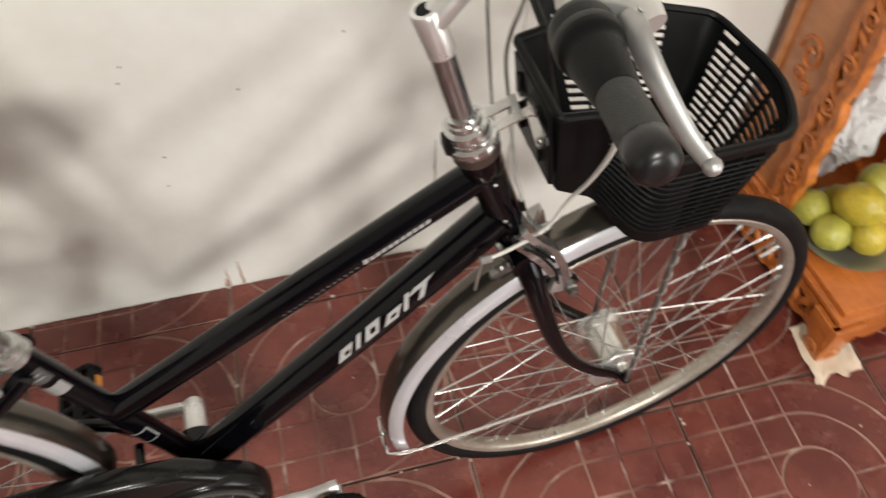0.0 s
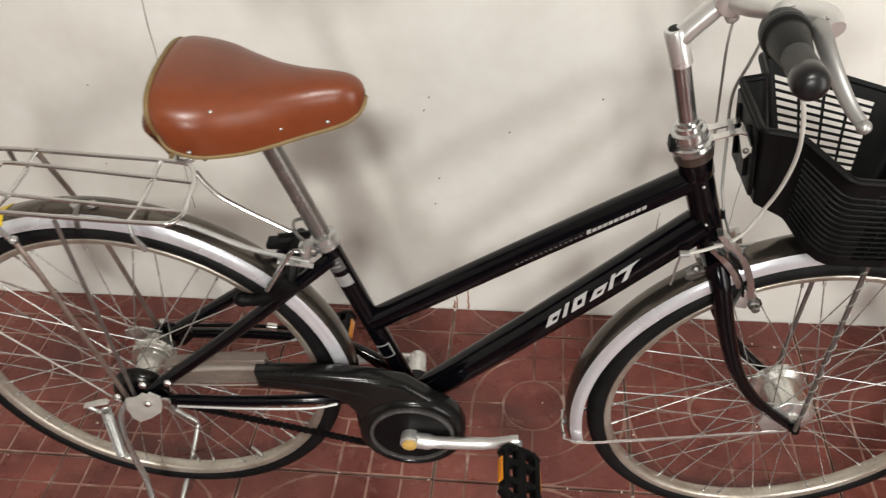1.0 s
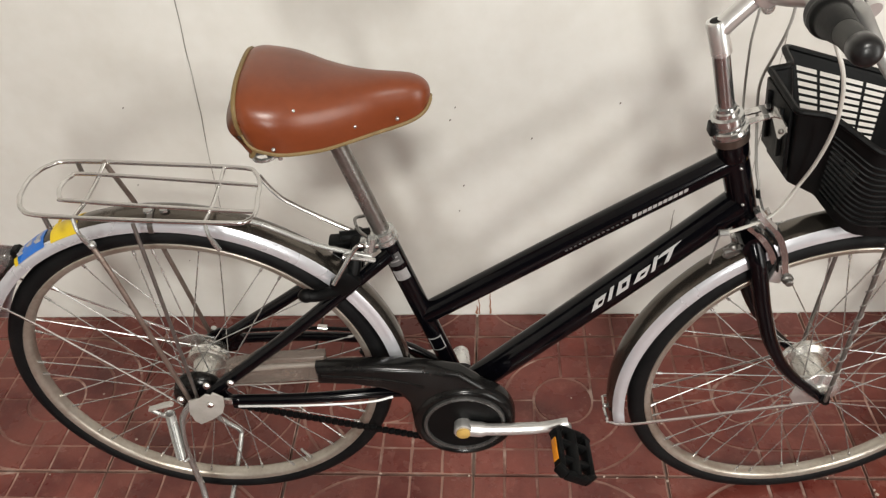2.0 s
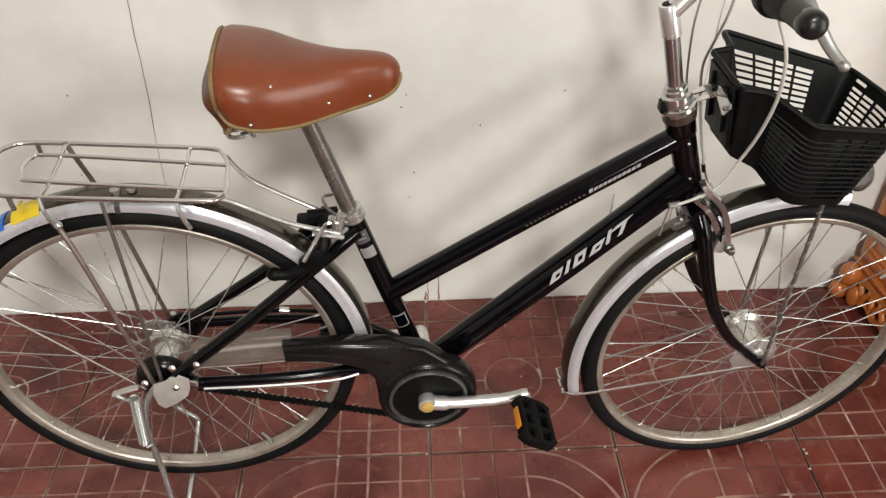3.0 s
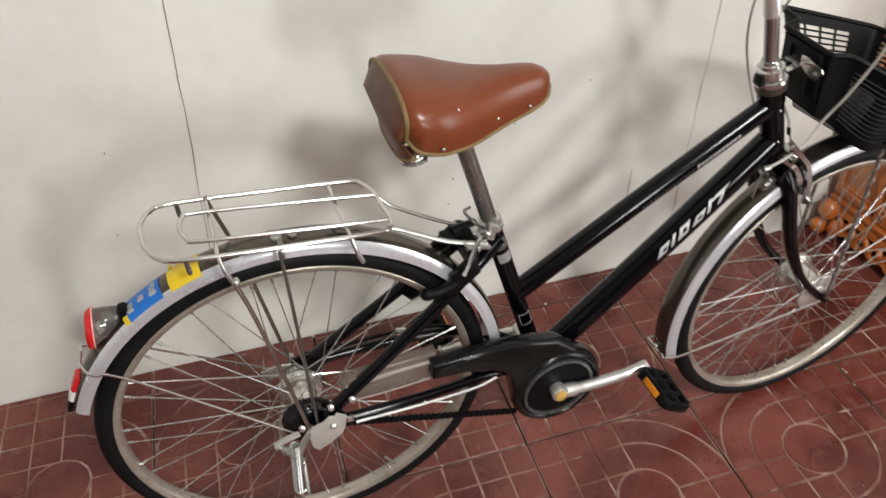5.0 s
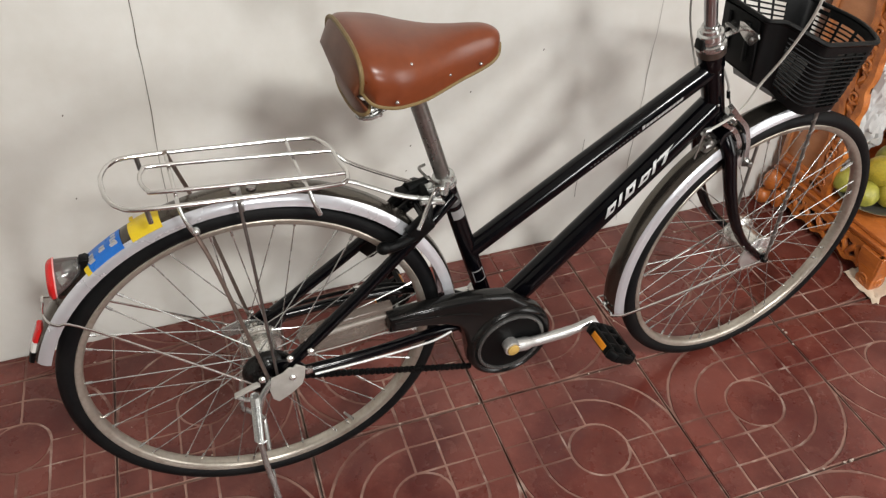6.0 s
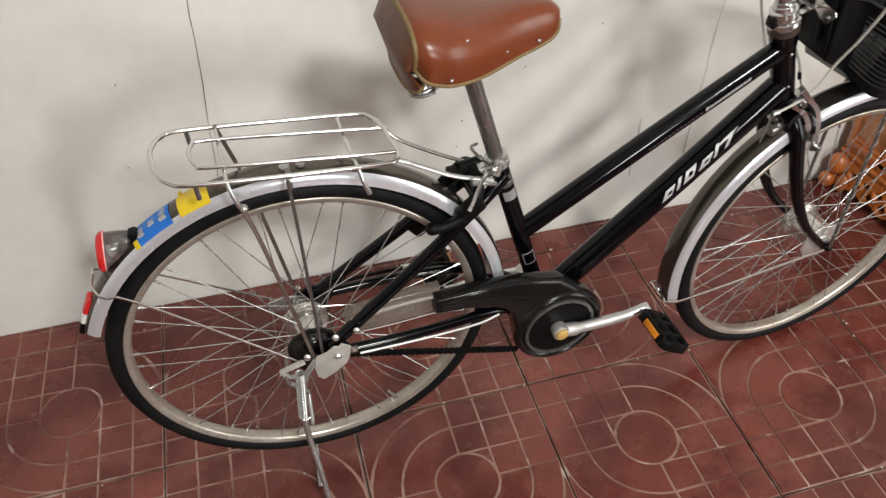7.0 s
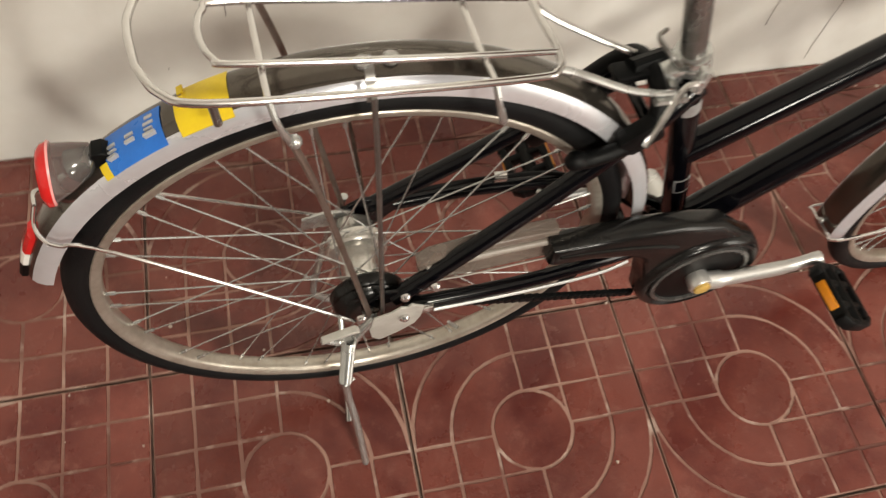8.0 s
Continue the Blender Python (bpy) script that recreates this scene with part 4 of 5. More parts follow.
brake = part("rear_brake", bar(spline([(0.350, -0.038, 0.694), (0.336, -0.048, 0.704), (0.324, -0.050, 0.706), (0.314, -0.054, 0.696), (0.298, -0.066, 0.676), (0.283, -0.076, 0.656)], 5), 0.0034, 8), BRIGHT_STEEL, bike, "silver rear brake arm")
part("arm", bar(spline([(0.298, -0.046, 0.684), (0.318, -0.044, 0.679), (0.342, -0.034, 0.664)], 5), 0.0046, 8), STEEL, brake, "short steel brake arm")
part("barrel", bar([(0.338, -0.044, 0.690), (0.345, -0.040, 0.712)], 0.0075, 10), STEEL, brake)
b = bmesh.new()
box(b, (0.272, -0.012, 0.674), (0.312, 0.012, 0.684), None, 0.004)
tube(b, [(0.29, 0.0, 0.685), (0.335, 0.012, 0.680)], 0.009, 8)
part("bracket", b, BLACK_PLASTIC, brake)
part("cable", bar(spline([(0.44, 0.022, 0.318), (0.32, 0.062, 0.40), (0.20, 0.072, 0.420), (0.06, 0.070, 0.425)], 6), 0.0035, 8), BLACK_PLASTIC, bike, "black cable along the chain stay")
b = bmesh.new()
tube(b, [(0.205, 0.072, 0.420), (0.222, 0.072, 0.417)], 0.0075, 10)
part("cable_clip", b, BRIGHT_STEEL, bike)
part("drum_arm", slab([(-0.05, 0.40), (-0.046, 0.422), (-0.015, 0.430), (0.02, 0.42), (0.02, 0.40), (-0.02, 0.398)], 0.060, 0.064, 0.001), STEEL, bike, "rusty steel hub brake arm")
part("skirt_wire", bar(spline([(0.085, -0.083, 0.399), (0.2, -0.082, 0.392), (0.30, -0.078, 0.388), (0.345, -0.072, 0.392)], 6), 0.0024, 8, flat=0.6), DULL_ALLOY, bike, "dull steel edge strip under the chain case")
b = bmesh.new()
box(b, (-0.007, -0.004, -0.006), (0.007, 0.004, 0.006), pose(0.074, -0.088, 0.420, 0, 6, 0), 0.002)
part("wire_clamp", b, BRIGHT_STEEL, bike, "small bright steel clamp")

# fork
crown = Vector((0.912, 0, 0.655))
fork = part("fork", bar([HEAD_LOW, crown - head_dir * 0.006], [0.020, 0.019], 20), BLACK_PAINT, bike, "glossy black fork")
for s in (-1, 1):
    pts = spline([crown + Vector((-0.004, s * 0.030, 0.004)), (0.918, s * 0.047, 0.622), (0.941, s * 0.052 - 0.003, 0.535), (0.966, s * 0.056 - 0.006, 0.465), (1.010, s * 0.054 - 0.008, 0.392), (1.083, s * 0.047 - 0.010, FRONT.z - 0.010)], 5)
    part("blade", bar(pts, [0.0162 - 0.0085 * k / (len(pts) - 1) for k in range(len(pts))], 14), BLACK_PAINT, fork, "curved glossy black fork blade")
    part("axle_nut", lathe([(0.042, 0.011), (0.054, 0.011), (0.056, 0.008), (0.062, 0.006)], FRONT + Vector((0.004, 0, -0.006)), (0, s, 0), 6), BLACK_PLASTIC, fork, smooth=0)
part("crown", bar([crown + Vector((-0.002, -0.044, 0.002)), crown + Vector((-0.002, 0.044, 0.002))], 0.0195, 16), BLACK_PAINT, fork)
part("dynamo_plate", slab([(1.030, 0.318), (1.040, 0.352), (1.066, 0.372), (1.098, 0.368), (1.110, 0.335), (1.088, 0.298), (1.046, 0.290)], -0.052, -0.047, 0.002), ALLOY, bike, "pale metal hub cover plate")

# head set, stem
part("headset", lathe([(0.023, 0.0225), (0.0235, 0.0266), (0.028, 0.0276), (0.033, 0.0264), (0.035, 0.0220), (0.0375, 0.0212), (0.038, 0.0230), (0.041, 0.0230), (0.0415, 0.0218), (0.043, 0.0218), (0.0435, 0.0228), (0.052, 0.0222), (0.054, 0.0175), (0.060, 0.0168), (0.062, 0.0150), (0.066, 0.0140)], HEAD_TOP, head_dir, 32), CHROME, bike, "bright steel headset", 25)
part("head_lug", lathe([(-0.022, 0.0206), (-0.019, 0.0224), (0.008, 0.0230), (0.0095, 0.0215)], HEAD_TOP, head_dir, 32), BLACK_PAINT, bike)
part("headset_ring", lathe([(0.0085, 0.0225), (0.010, 0.0254), (0.022, 0.0260), (0.0235, 0.0235)], HEAD_TOP, head_dir, 32), surface("brown_ring", (0.075, 0.055, 0.045), 0.3, 0.5), bike, "dark brown metal ring")
b = bmesh.new()
box(b, (0.822, -0.012, 0.834), (0.836, 0.008, 0.852), None, 0.003)
part("steering_lock", b, BLACK_PLASTIC, bike, "small black steering lock")
part("headset", lathe([(-0.030, 0.0215), (-0.026, 0.0245), (-0.020, 0.0250), (-0.016, 0.0228)], HEAD_LOW, head_dir, 28), STEEL, bike, "steel lower headset")
STEM_TOP = Vector((0.811, 0, 0.990))
CLAMP = Vector((0.862, 0, 1.036))
stem = part("stem", bar([HEAD_TOP + head_dir * 0.05, STEM_TOP - head_dir * 0.024], 0.0116, 20), STEM_STEEL, bike, "polished dark steel quill stem")
b = bmesh.new()
tube(b, [STEM_TOP - head_dir * 0.038, STEM_TOP + head_dir * 0.006, STEM_TOP + head_dir * 0.0095], [0.0135, 0.0135, 0.0118], 20)
tube(b, [STEM_TOP - head_dir * 0.006, STEM_TOP.lerp(CLAMP, 0.30) - head_dir * 0.003, CLAMP], [0.0128, 0.0128, 0.0118], 18)
part("extension", b, ALLOY, stem, "satin alloy stem head")
part("bolt", lathe([(0.0080, 0.0080), (0.0098, 0.0080), (0.0100, 0.003)], STEM_TOP, head_dir, 12), BLACK_PLASTIC, stem)
part("bar_clamp", lathe([(-0.019, 0.0155), (-0.017, 0.018), (0.017, 0.018), (0.019, 0.0155)], CLAMP, (0, 1, 0), 24), ALLOY, stem)
part("clamp_bolt", lathe([(-0.014, 0.006), (-0.012, 0.008), (0.012, 0.008), (0.014, 0.006)], CLAMP + Vector((0.004, 0, -0.020)), (0, 1, 0), 14), STEEL, stem)


def side_path(s):
    return [CLAMP, CLAMP + Vector((0.012, s * 0.028, 0.001)), Vector((0.896, s * 0.060, 1.046)), Vector((0.895, s * 0.102, 1.055)), Vector((0.875, s * 0.150, 1.064)), Vector((0.857, s * 0.276, 1.085))]


handlebar = part("handlebar", bar(spline(side_path(-1)[::-1] + side_path(1)[1:], 6), 0.0112, 16), ALLOY, bike, "swept-back silver alloy handlebar")
for s in (-1, 1):
    a, e = Vector((0.875, s * 0.150, 1.064)), Vector((0.857, s * 0.276, 1.085))
    d = (e - a).normalized()
    grip = part("grip", lathe([(0.020, 0.0146), (0.030, 0.0143), (0.060, 0.0139), (0.095, 0.0142), (0.106, 0.0146)], a, d, 28), GRIP_RUBBER, handlebar, "dark grey rubber grip")
    part("grip_end", lathe([(0.1055, 0.0140), (0.107, 0.0153), (0.118, 0.0155), (0.125, 0.0145), (0.129, 0.0118), (0.131, 0.0075), (0.1316, 0.003), (0.1317, 0.0004)], a, d, 28), BLACK_RUBBER, grip, "glossy black rubber end cap")
    if s < 0:
        part("shifter", lathe([(-0.026, 0.017), (-0.022, 0.0212), (-0.014, 0.0228), (0.004, 0.0228), (0.010, 0.0220), (0.012, 0.0200), (0.020, 0.0192), (0.034, 0.0176), (0.050, 0.0158), (0.060, 0.0142)], a, d, 28), BLACK_PLASTIC, handlebar, "black twist-grip gear shifter")
        part("shifter_band", lathe([(-0.004, 0.0226), (-0.003, 0.0233), (0.002, 0.0233), (0.003, 0.0226)], a, d, 28, True), GRIP_RUBBER, handlebar, "ribbed rubber band")
    pts = spline([(0.892, s * 0.100, 1.056), (0.905, s * 0.114, 1.066), (0.916, s * 0.132, 1.071), (0.918, s * 0.150, 1.068)], 5)
    b = bmesh.new()
    tube(b, pts, [0.0185 - 0.0075 * k / (len(pts) - 1) for k in range(len(pts))], 14, flat=0.85)
    tube(b, [Vector((0.8958, s * 0.080, 1.051)), Vector((0.8955, s * 0.088, 1.053)), Vector((0.893, s * 0.113, 1.057))], [0.0135, 0.0175, 0.0185], 16)
    lever = part("brake_lever", b, ALLOY, handlebar, "silver cast brake lever body")
    pts = spline([(0.908, s * 0.136, 1.070), (0.906, s * 0.160, 1.066), (0.911, s * 0.186, 1.050), (0.923, s * 0.211, 1.027), (0.932, s * 0.229, 1.016)], 5)
    part("blade", bar(pts, [0.0100 - 0.0042 * k / len(pts) for k in range(len(pts))], 12, flat=0.5), DULL_ALLOY, lever, "satin grey lever blade")
    part("tip", ball(bmesh.new(), (0.933, s * 0.231, 1.0150), 0.0068, seg=12), DULL_ALLOY, lever)
    part("pivot", bar([(0.912, s * 0.141, 1.056), (0.914, s * 0.143, 1.078)], 0.0040, 10), STEEL, lever)

def flat_strip(pts, wide, thick, across):
    """A strip of flat steel along the points, its width along a direction."""
    bm, rings = bmesh.new(), []
    side = Vector(across).normalized() * wide / 2
    for k, p in enumerate(pts):
        p = Vector(p)
        d = (Vector(pts[min(k + 1, len(pts) - 1)]) - Vector(pts[max(k - 1, 0)])).normalized()
        n_ = d.cross(side).normalized() * thick / 2
        rings.append([bm.verts.new(p + q) for q in (side + n_, -side + n_, -side - n_, side - n_)])
    for p, q in zip(rings, rings[1:]):
        for k in range(4):
            bm.faces.new((p[k], p[(k + 1) % 4], q[(k + 1) % 4], q[k]))
    bm.faces.new(rings[0][::-1])
    bm.faces.new(rings[-1])
    bmesh.ops.recalc_face_normals(bm, faces=bm.faces)
    return bm


# basket
TOP = [(0.919, -0.044, 0.887), (0.966, -0.041, 0.876), (1.016, -0.095, 0.849), (1.172, -0.072, 0.815), (1.212, 0.002, 0.812), (1.188, 0.124, 0.818), (0.958, 0.132, 0.893), (0.950, 0.070, 0.893), (0.919, 0.068, 0.890)]
LOW = [(0.936, -0.030, 0.766), (0.978, -0.032, 0.742), (1.010, -0.084, 0.706), (1.114, -0.074, 0.691), (1.150, 0.000, 0.690), (1.142, 0.082, 0.690), (1.006, 0.088, 0.706), (0.972, 0.050, 0.742), (0.926, 0.036, 0.776)]
SIDES = len(TOP)
ROUND = (0.006, 0.012, 0.024, 0.024, 0.046, 0.022, 0.016, 0.010, 0.006)
SLOTS = (0, 2, 4, 3, 2, 5, 0, 0, 0)


def basket_point(side, s, t):
    """A point on the basket: the side, s along it (past 1: round its far corner), t up it."""
    c = [Vector(LOW[k]).lerp(Vector(TOP[k]), t) for k in range(SIDES)]
    n_ = (side + 1) % SIDES
    a, b_, d_ = c[side], c[n_], c[(side + 2) % SIDES]
    k_ = 0.6 + 0.4 * t
    r0, r1 = ROUND[side] * (1.3 - 0.9 * t if side == 2 else k_), ROUND[n_] * (1.3 - 0.9 * t if n_ == 2 else k_)
    p, q = a + (b_ - a).normalized() * r0, b_ + (a - b_).normalized() * r1
    if s <= 1:
        return p.lerp(q, s)
    k, e = s - 1, b_ + (d_ - b_).normalized() * r1
    return q * (1 - k) ** 2 + b_ * 2 * k * (1 - k) + e * k**2


heights = [0.0]
for k in range(13):
    heights += [0.09 + k * 0.062, 0.09 + k * 0.062 + 0.039]
heights += [0.905, 0.930, 0.968, 1.0]
b = bmesh.new()
cols, slot = [], []
for side in range(SIDES):
    n_ = max(1, SLOTS[side])
    for k in range(n_):
        cols += [(side, (k + 0.0) / n_), (side, (k + 0.05) / n_), (side, (k + 0.95) / n_)]
        slot += [False, SLOTS[side] > 0, False]
    cols.append((side, 1.0))
    slot.append(False)
    if side == 3:        # the slots go on round the front corner
        cols += [(side, 1 + k) for k in (0.04, 0.25, 0.46, 0.54, 0.75, 0.96)]
        slot += [True, True, False, True, True, False]
    else:
        cols += [(side, 1 + k) for k in (0.25, 0.5, 0.75)]
        slot += [False] * 3
grid = [[b.verts.new(basket_point(*c, t)) for t in heights] for c in cols]
m = len(cols)
for i in range(m):
    for j in range(len(heights) - 1):
        side_, along_ = cols[i]
        top_row = {1: 19}.get(side_, 25)
        if side_ == 2 and along_ < 0.25:
            top_row = 0
        if side_ == 5 and along_ < 0.2:
            top_row = 0
        if slot[i] and 1 <= j <= top_row and j % 2 == 1:
            continue
        if side_ == 4 and 0.5 < along_ < 0.6 and heights[j] == 0.930:
            continue
        b.faces.new((grid[i][j], grid[(i + 1) % m][j], grid[(i + 1) % m][j + 1], grid[i][j + 1]))
b.faces.new([grid[i][0] for i in range(m)][::-1])
bmesh.ops.recalc_face_normals(b, faces=b.faces)
bmesh.ops.solidify(b, geom=b.faces[:], thickness=0.0030)
basket = part("basket", b, BLACK_PLASTIC, bike, "black slotted plastic front basket", 30)
part("rim", bar([basket_point(*c, 1.0) for c in cols], 0.0048, 8, closed=True), BLACK_PLASTIC, basket)
for k in range(12):
    t = 0.09 + k * 0.062 + 0.0505
    part("rib", bar([basket_point(*c, t) for c in cols if 1 <= c[0] <= 5], 0.0019, 6), BLACK_PLASTIC, basket)
for k in range(13):
    t = 0.09 + k * 0.062 + 0.0505
    part("slat", flat_strip([basket_point(*c, t) + Vector((0.003, 0.0075, 0)) for c in cols if c[0] == 2 and c[1] <= 1.0], 0.0125, 0.0020, (0.15, 1, 0)), BLACK_PLASTIC, basket)
    if k < 10:
        part("slat", flat_strip([basket_point(*c, t) + Vector((0.005, 0.005, 0)) for c in cols if c[0] == 1 and c[1] <= 1.0], 0.0120, 0.0020, (0.7, 0.7, 0)), BLACK_PLASTIC, basket)
plate_ = bmesh.new()
box(plate_, (-0.003, -0.046, -0.105), (0.003, 0.046, 0.0), pose(0.917, 0.014, 0.884, 0, -6, 0), 0.002)
part("rear_plate", plate_, BLACK_PLASTIC, basket, "black plastic mounting plate")
for y in (-0.012, 0.038):
    plate_ = bmesh.new()
    box(plate_, (-0.006, -0.003, -0.085), (0.0, 0.003, -0.010), pose(0.915, y, 0.884, 0, -6, 0), 0.001)
    part("plate_rib", plate_, BLACK_PLASTIC, basket)
bracket = part("basket_bracket", flat_strip([(0.868, 0.016, 0.851), (0.890, 0.021, 0.853), (0.915, 0.025, 0.857)], 0.012, 0.0022, (-0.1, 1, 0)), BRIGHT_STEEL, bike, "bent steel basket bracket", 20)
part("bracket_arm", flat_strip([(0.872, -0.004, 0.850), (0.892, 0.000, 0.853), (0.912, 0.002, 0.857)], 0.011, 0.0022, (-0.1, 1, 0)), BRIGHT_STEEL, bracket, smooth=20)
part("bracket_bar", flat_strip([(0.899, -0.006, 0.856), (0.901, 0.028, 0.8565)], 0.007, 0.002, (1, 0, 0)), STEEL, bracket, smooth=20)
b = bmesh.new()
plate_ = [(0.006, 0.868), (-0.004, 0.870), (-0.043, 0.864), (-0.047, 0.858), (-0.034, 0.840), (-0.028, 0.838), (0.002, 0.852)]
for x in (0.9085, 0.9105):
    for y, z in plate_:
        b.verts.new((x + 0.04 * (z - 0.85), y, z))
b.verts.ensure_lookup_table()
n = len(plate_)
b.faces.new(b.verts[:n])
b.faces.new(b.verts[n:][::-1])
for k in range(n):
    b.faces.new((b.verts[k], b.verts[n + k], b.verts[n + (k + 1) % n], b.verts[(k + 1) % n]))
bmesh.ops.recalc_face_normals(b, faces=b.faces)
part("bracket_tab", b, BRIGHT_STEEL, bracket, "bright steel bolted tab", 20)
part("bracket_bolt", ball(bmesh.new(), (0.9085, -0.033, 0.851), 0.0040, seg=10), DULL_STEEL, bracket)
for s in (-1, 1):
    rod = part("basket_stay", bar([FRONT + Vector((0.002, s * 0.060, -0.002)), (1.098, s * 0.055, 0.690)], 0.0036, 8), DULL_STEEL, bike, "dull steel basket support rod")
    part("bolt", ball(bmesh.new(), (1.098, s * 0.056, 0.690), 0.006, seg=8), STEEL, rod)
    if s < 0:
        p0, p1 = FRONT + Vector((0.002, -0.060, 0.018)), Vector((1.098, -0.055, 0.67))
        n = 90
        part("lamp_cable", bar([p0.lerp(p1, k / n) + Vector((math.cos(k * 0.75), math.sin(k * 0.75), 0)) * 0.0046 for k in range(n + 1)], 0.0011, 5), GREY_CABLE, rod, "thin grey wire wound round the rod")

# head lamp on the front mudguard, ahead of the basket foot
headlamp = part("head_lamp", lathe([(0.0, 0.016), (0.010, 0.024), (0.026, 0.0285)], (1.150, -0.004, 0.700), (1, 0.04, -0.12), 24), CLEAR, bike, "clear plastic head lamp under the basket")
part("lens", lathe([(0.026, 0.0290), (0.030, 0.0290), (0.038, 0.024), (0.043, 0.012), (0.044, 0.004)], (1.150, -0.004, 0.700), (1, 0.04, -0.12), 24), CLEAR, headlamp, "clear rounded lens")
part("bracket", flat_strip([(1.150, -0.004, 0.700), (1.128, -0.004, 0.690), (1.118, -0.004, 0.690)], 0.014, 0.003, (0, 1, 0)), STEEL, headlamp)

# front brake and cables
caliper = part("front_brake", flat_strip(spline([(0.900, -0.038, 0.724), (0.917, -0.042, 0.704), (0.937, -0.044, 0.682), (0.951, -0.045, 0.650), (0.960, -0.043, 0.616), (0.968, -0.040, 0.592)], 4), 0.013, 0.009, (0, 1, 0.25)), CHROME, bike, "silver front calliper brake", 30)
part("arm", flat_strip(spline([(0.896, -0.028, 0.690), (0.912, -0.040, 0.680), (0.926, -0.042, 0.662), (0.937, -0.042, 0.640), (0.944, -0.038, 0.626)], 4), 0.013, 0.009, (0, 1, 0.25)), CHROME, caliper, "silver inner brake arm", 30)
part("arm", flat_strip(spline([(0.905, -0.030, 0.692), (0.925, -0.006, 0.690), (0.944, 0.026, 0.668), (0.956, 0.034, 0.630), (0.960, 0.030, 0.596)], 4), 0.014, 0.009, (1, 0, 0.5)), STEEL, caliper, smooth=30)
part("shoe_bolt", lathe([(-0.004, 0.0085), (0.004, 0.0085), (0.006, 0.0065), (0.012, 0.0060), (0.013, 0.0035)], (0.969, -0.044, 0.592), (0, -1, 0), 12), DULL_STEEL, caliper, "dull steel shoe bolt", 20)
# the gap's shade is put in as a black strip on the arms
part("slot", flat_strip(spline([(0.914, -0.0495, 0.697), (0.926, -0.0520, 0.684), (0.936, -0.0525, 0.668)], 3), 0.0035, 0.003, (0.7, 0, 0.7)), BLACK_PLASTIC, caliper, "black strip painting the shaded gap between the arms")
part("pivot", bar([crown + Vector((0.010, 0, 0.004)), crown + Vector((0.056, 0, 0.004))], 0.008, 12), STEEL, caliper)
part("pivot_nut", lathe([(0.0, 0.0095), (0.006, 0.0095), (0.008, 0.006)], crown + Vector((0.050, 0, 0.004)), (1, 0, 0), 6), BRIGHT_STEEL, caliper, smooth=0)
b = bmesh.new()
box(b, (-0.010, -0.006, -0.018), (0.010, 0.006, 0.018), pose(0.956, -0.037, 0.600, 0, 14, 0), 0.003)
part("shoe_holder", b, ALLOY, caliper)
b = bmesh.new()
box(b, (-0.026, -0.006, -0.006), (0.026, 0.006, 0.006), pose(0.962, -0.026, 0.584, 0, 24, 0), 0.002)
part("shoe", b, BLACK_PLASTIC, caliper, "black rubber brake shoe")
part("adjuster", bar([(0.921, -0.040, 0.692), (0.908, -0.030, 0.700)], 0.0060, 10), STEEL, caliper)
part("return_spring", bar(spline([(0.903, -0.040, 0.690), (0.925, -0.048, 0.672), (0.943, -0.049, 0.640), (0.950, -0.046, 0.610)], 5), 0.0018, 6), BLACK_PLASTIC, caliper, "thin dark return spring")
b = bmesh.new()
ball(b, crown + Vector((-0.030, -0.030, -0.007)), 0.0075, (1, 0.8, 1), seg=12)
tube(b, [crown + Vector((-0.044, -0.032, -0.012)), crown + Vector((-0.006, -0.028, -0.004))], 0.005, 8)
part("brake_nut", b, DULL_STEEL, caliper)
b = bmesh.new()
box(b, (-0.012, -0.004, -0.010), (0.012, 0.004, 0.010), pose(0.884, -0.026, 0.634, 0, 20, 0), 0.002)
part("bracket", b, DULL_STEEL, caliper)
part("brake_cable", bar(spline([(0.884, -0.152, 1.042), (0.908, -0.148, 0.995), (0.926, -0.130, 0.942), (0.940, -0.102, 0.885), (0.946, -0.072, 0.822), (0.944, -0.047, 0.768), (0.932, -0.040, 0.727), (0.916, -0.037, 0.705), (0.899, -0.037, 0.697), (0.876, -0.037, 0.688), (0.857, -0.037, 0.684)], 8), 0.0025, 8), WHITE_CABLE, bike, "pale grey brake cable looping to the frame")
part("brake_cable", bar(spline([(0.906, 0.122, 1.056), (0.914, 0.132, 1.000), (0.917, 0.141, 0.950), (0.920, 0.156, 0.892), (0.923, 0.157, 0.839), (0.921, 0.140, 0.795), (0.912, 0.095, 0.745), (0.896, 0.030, 0.700), (0.884, 0.014, 0.684)], 8), 0.0020, 8), GREY_CABLE, bike, "thin grey cable beside the stem")
part("brake_cable", bar(spline([(0.916, 0.096, 1.060), (0.938, 0.086, 1.010), (0.943, 0.087, 0.967), (0.941, 0.093, 0.930), (0.9385, 0.106, 0.895), (0.9215, 0.096, 0.850), (0.914, 0.055, 0.800), (0.903, 0.004, 0.772), (0.904, -0.012, 0.755), (0.905, -0.016, 0.742)], 8), 0.0022, 8), GREY_CABLE, bike, "thin grey cable to the front brake")
part("ferrule", bar([(0.9045, -0.0155, 0.744), (0.907, -0.0175, 0.731)], 0.0034, 8), BLACK_PLASTIC, bike)
part("cable_end", bar([(0.866, -0.037, 0.685), (0.853, -0.037, 0.684)], 0.0050, 8), STEEL, bike)
part("brake_rod", bar(spline([(0.856, -0.036, 0.683), (0.853, -0.035, 0.659), (0.850, -0.033, 0.622)], 4), 0.0016, 6), STEEL, bike)
part("brake_rod", bar([(0.905, -0.016, 0.742), (0.930, -0.022, 0.676)], 0.0018, 6), STEEL, bike)

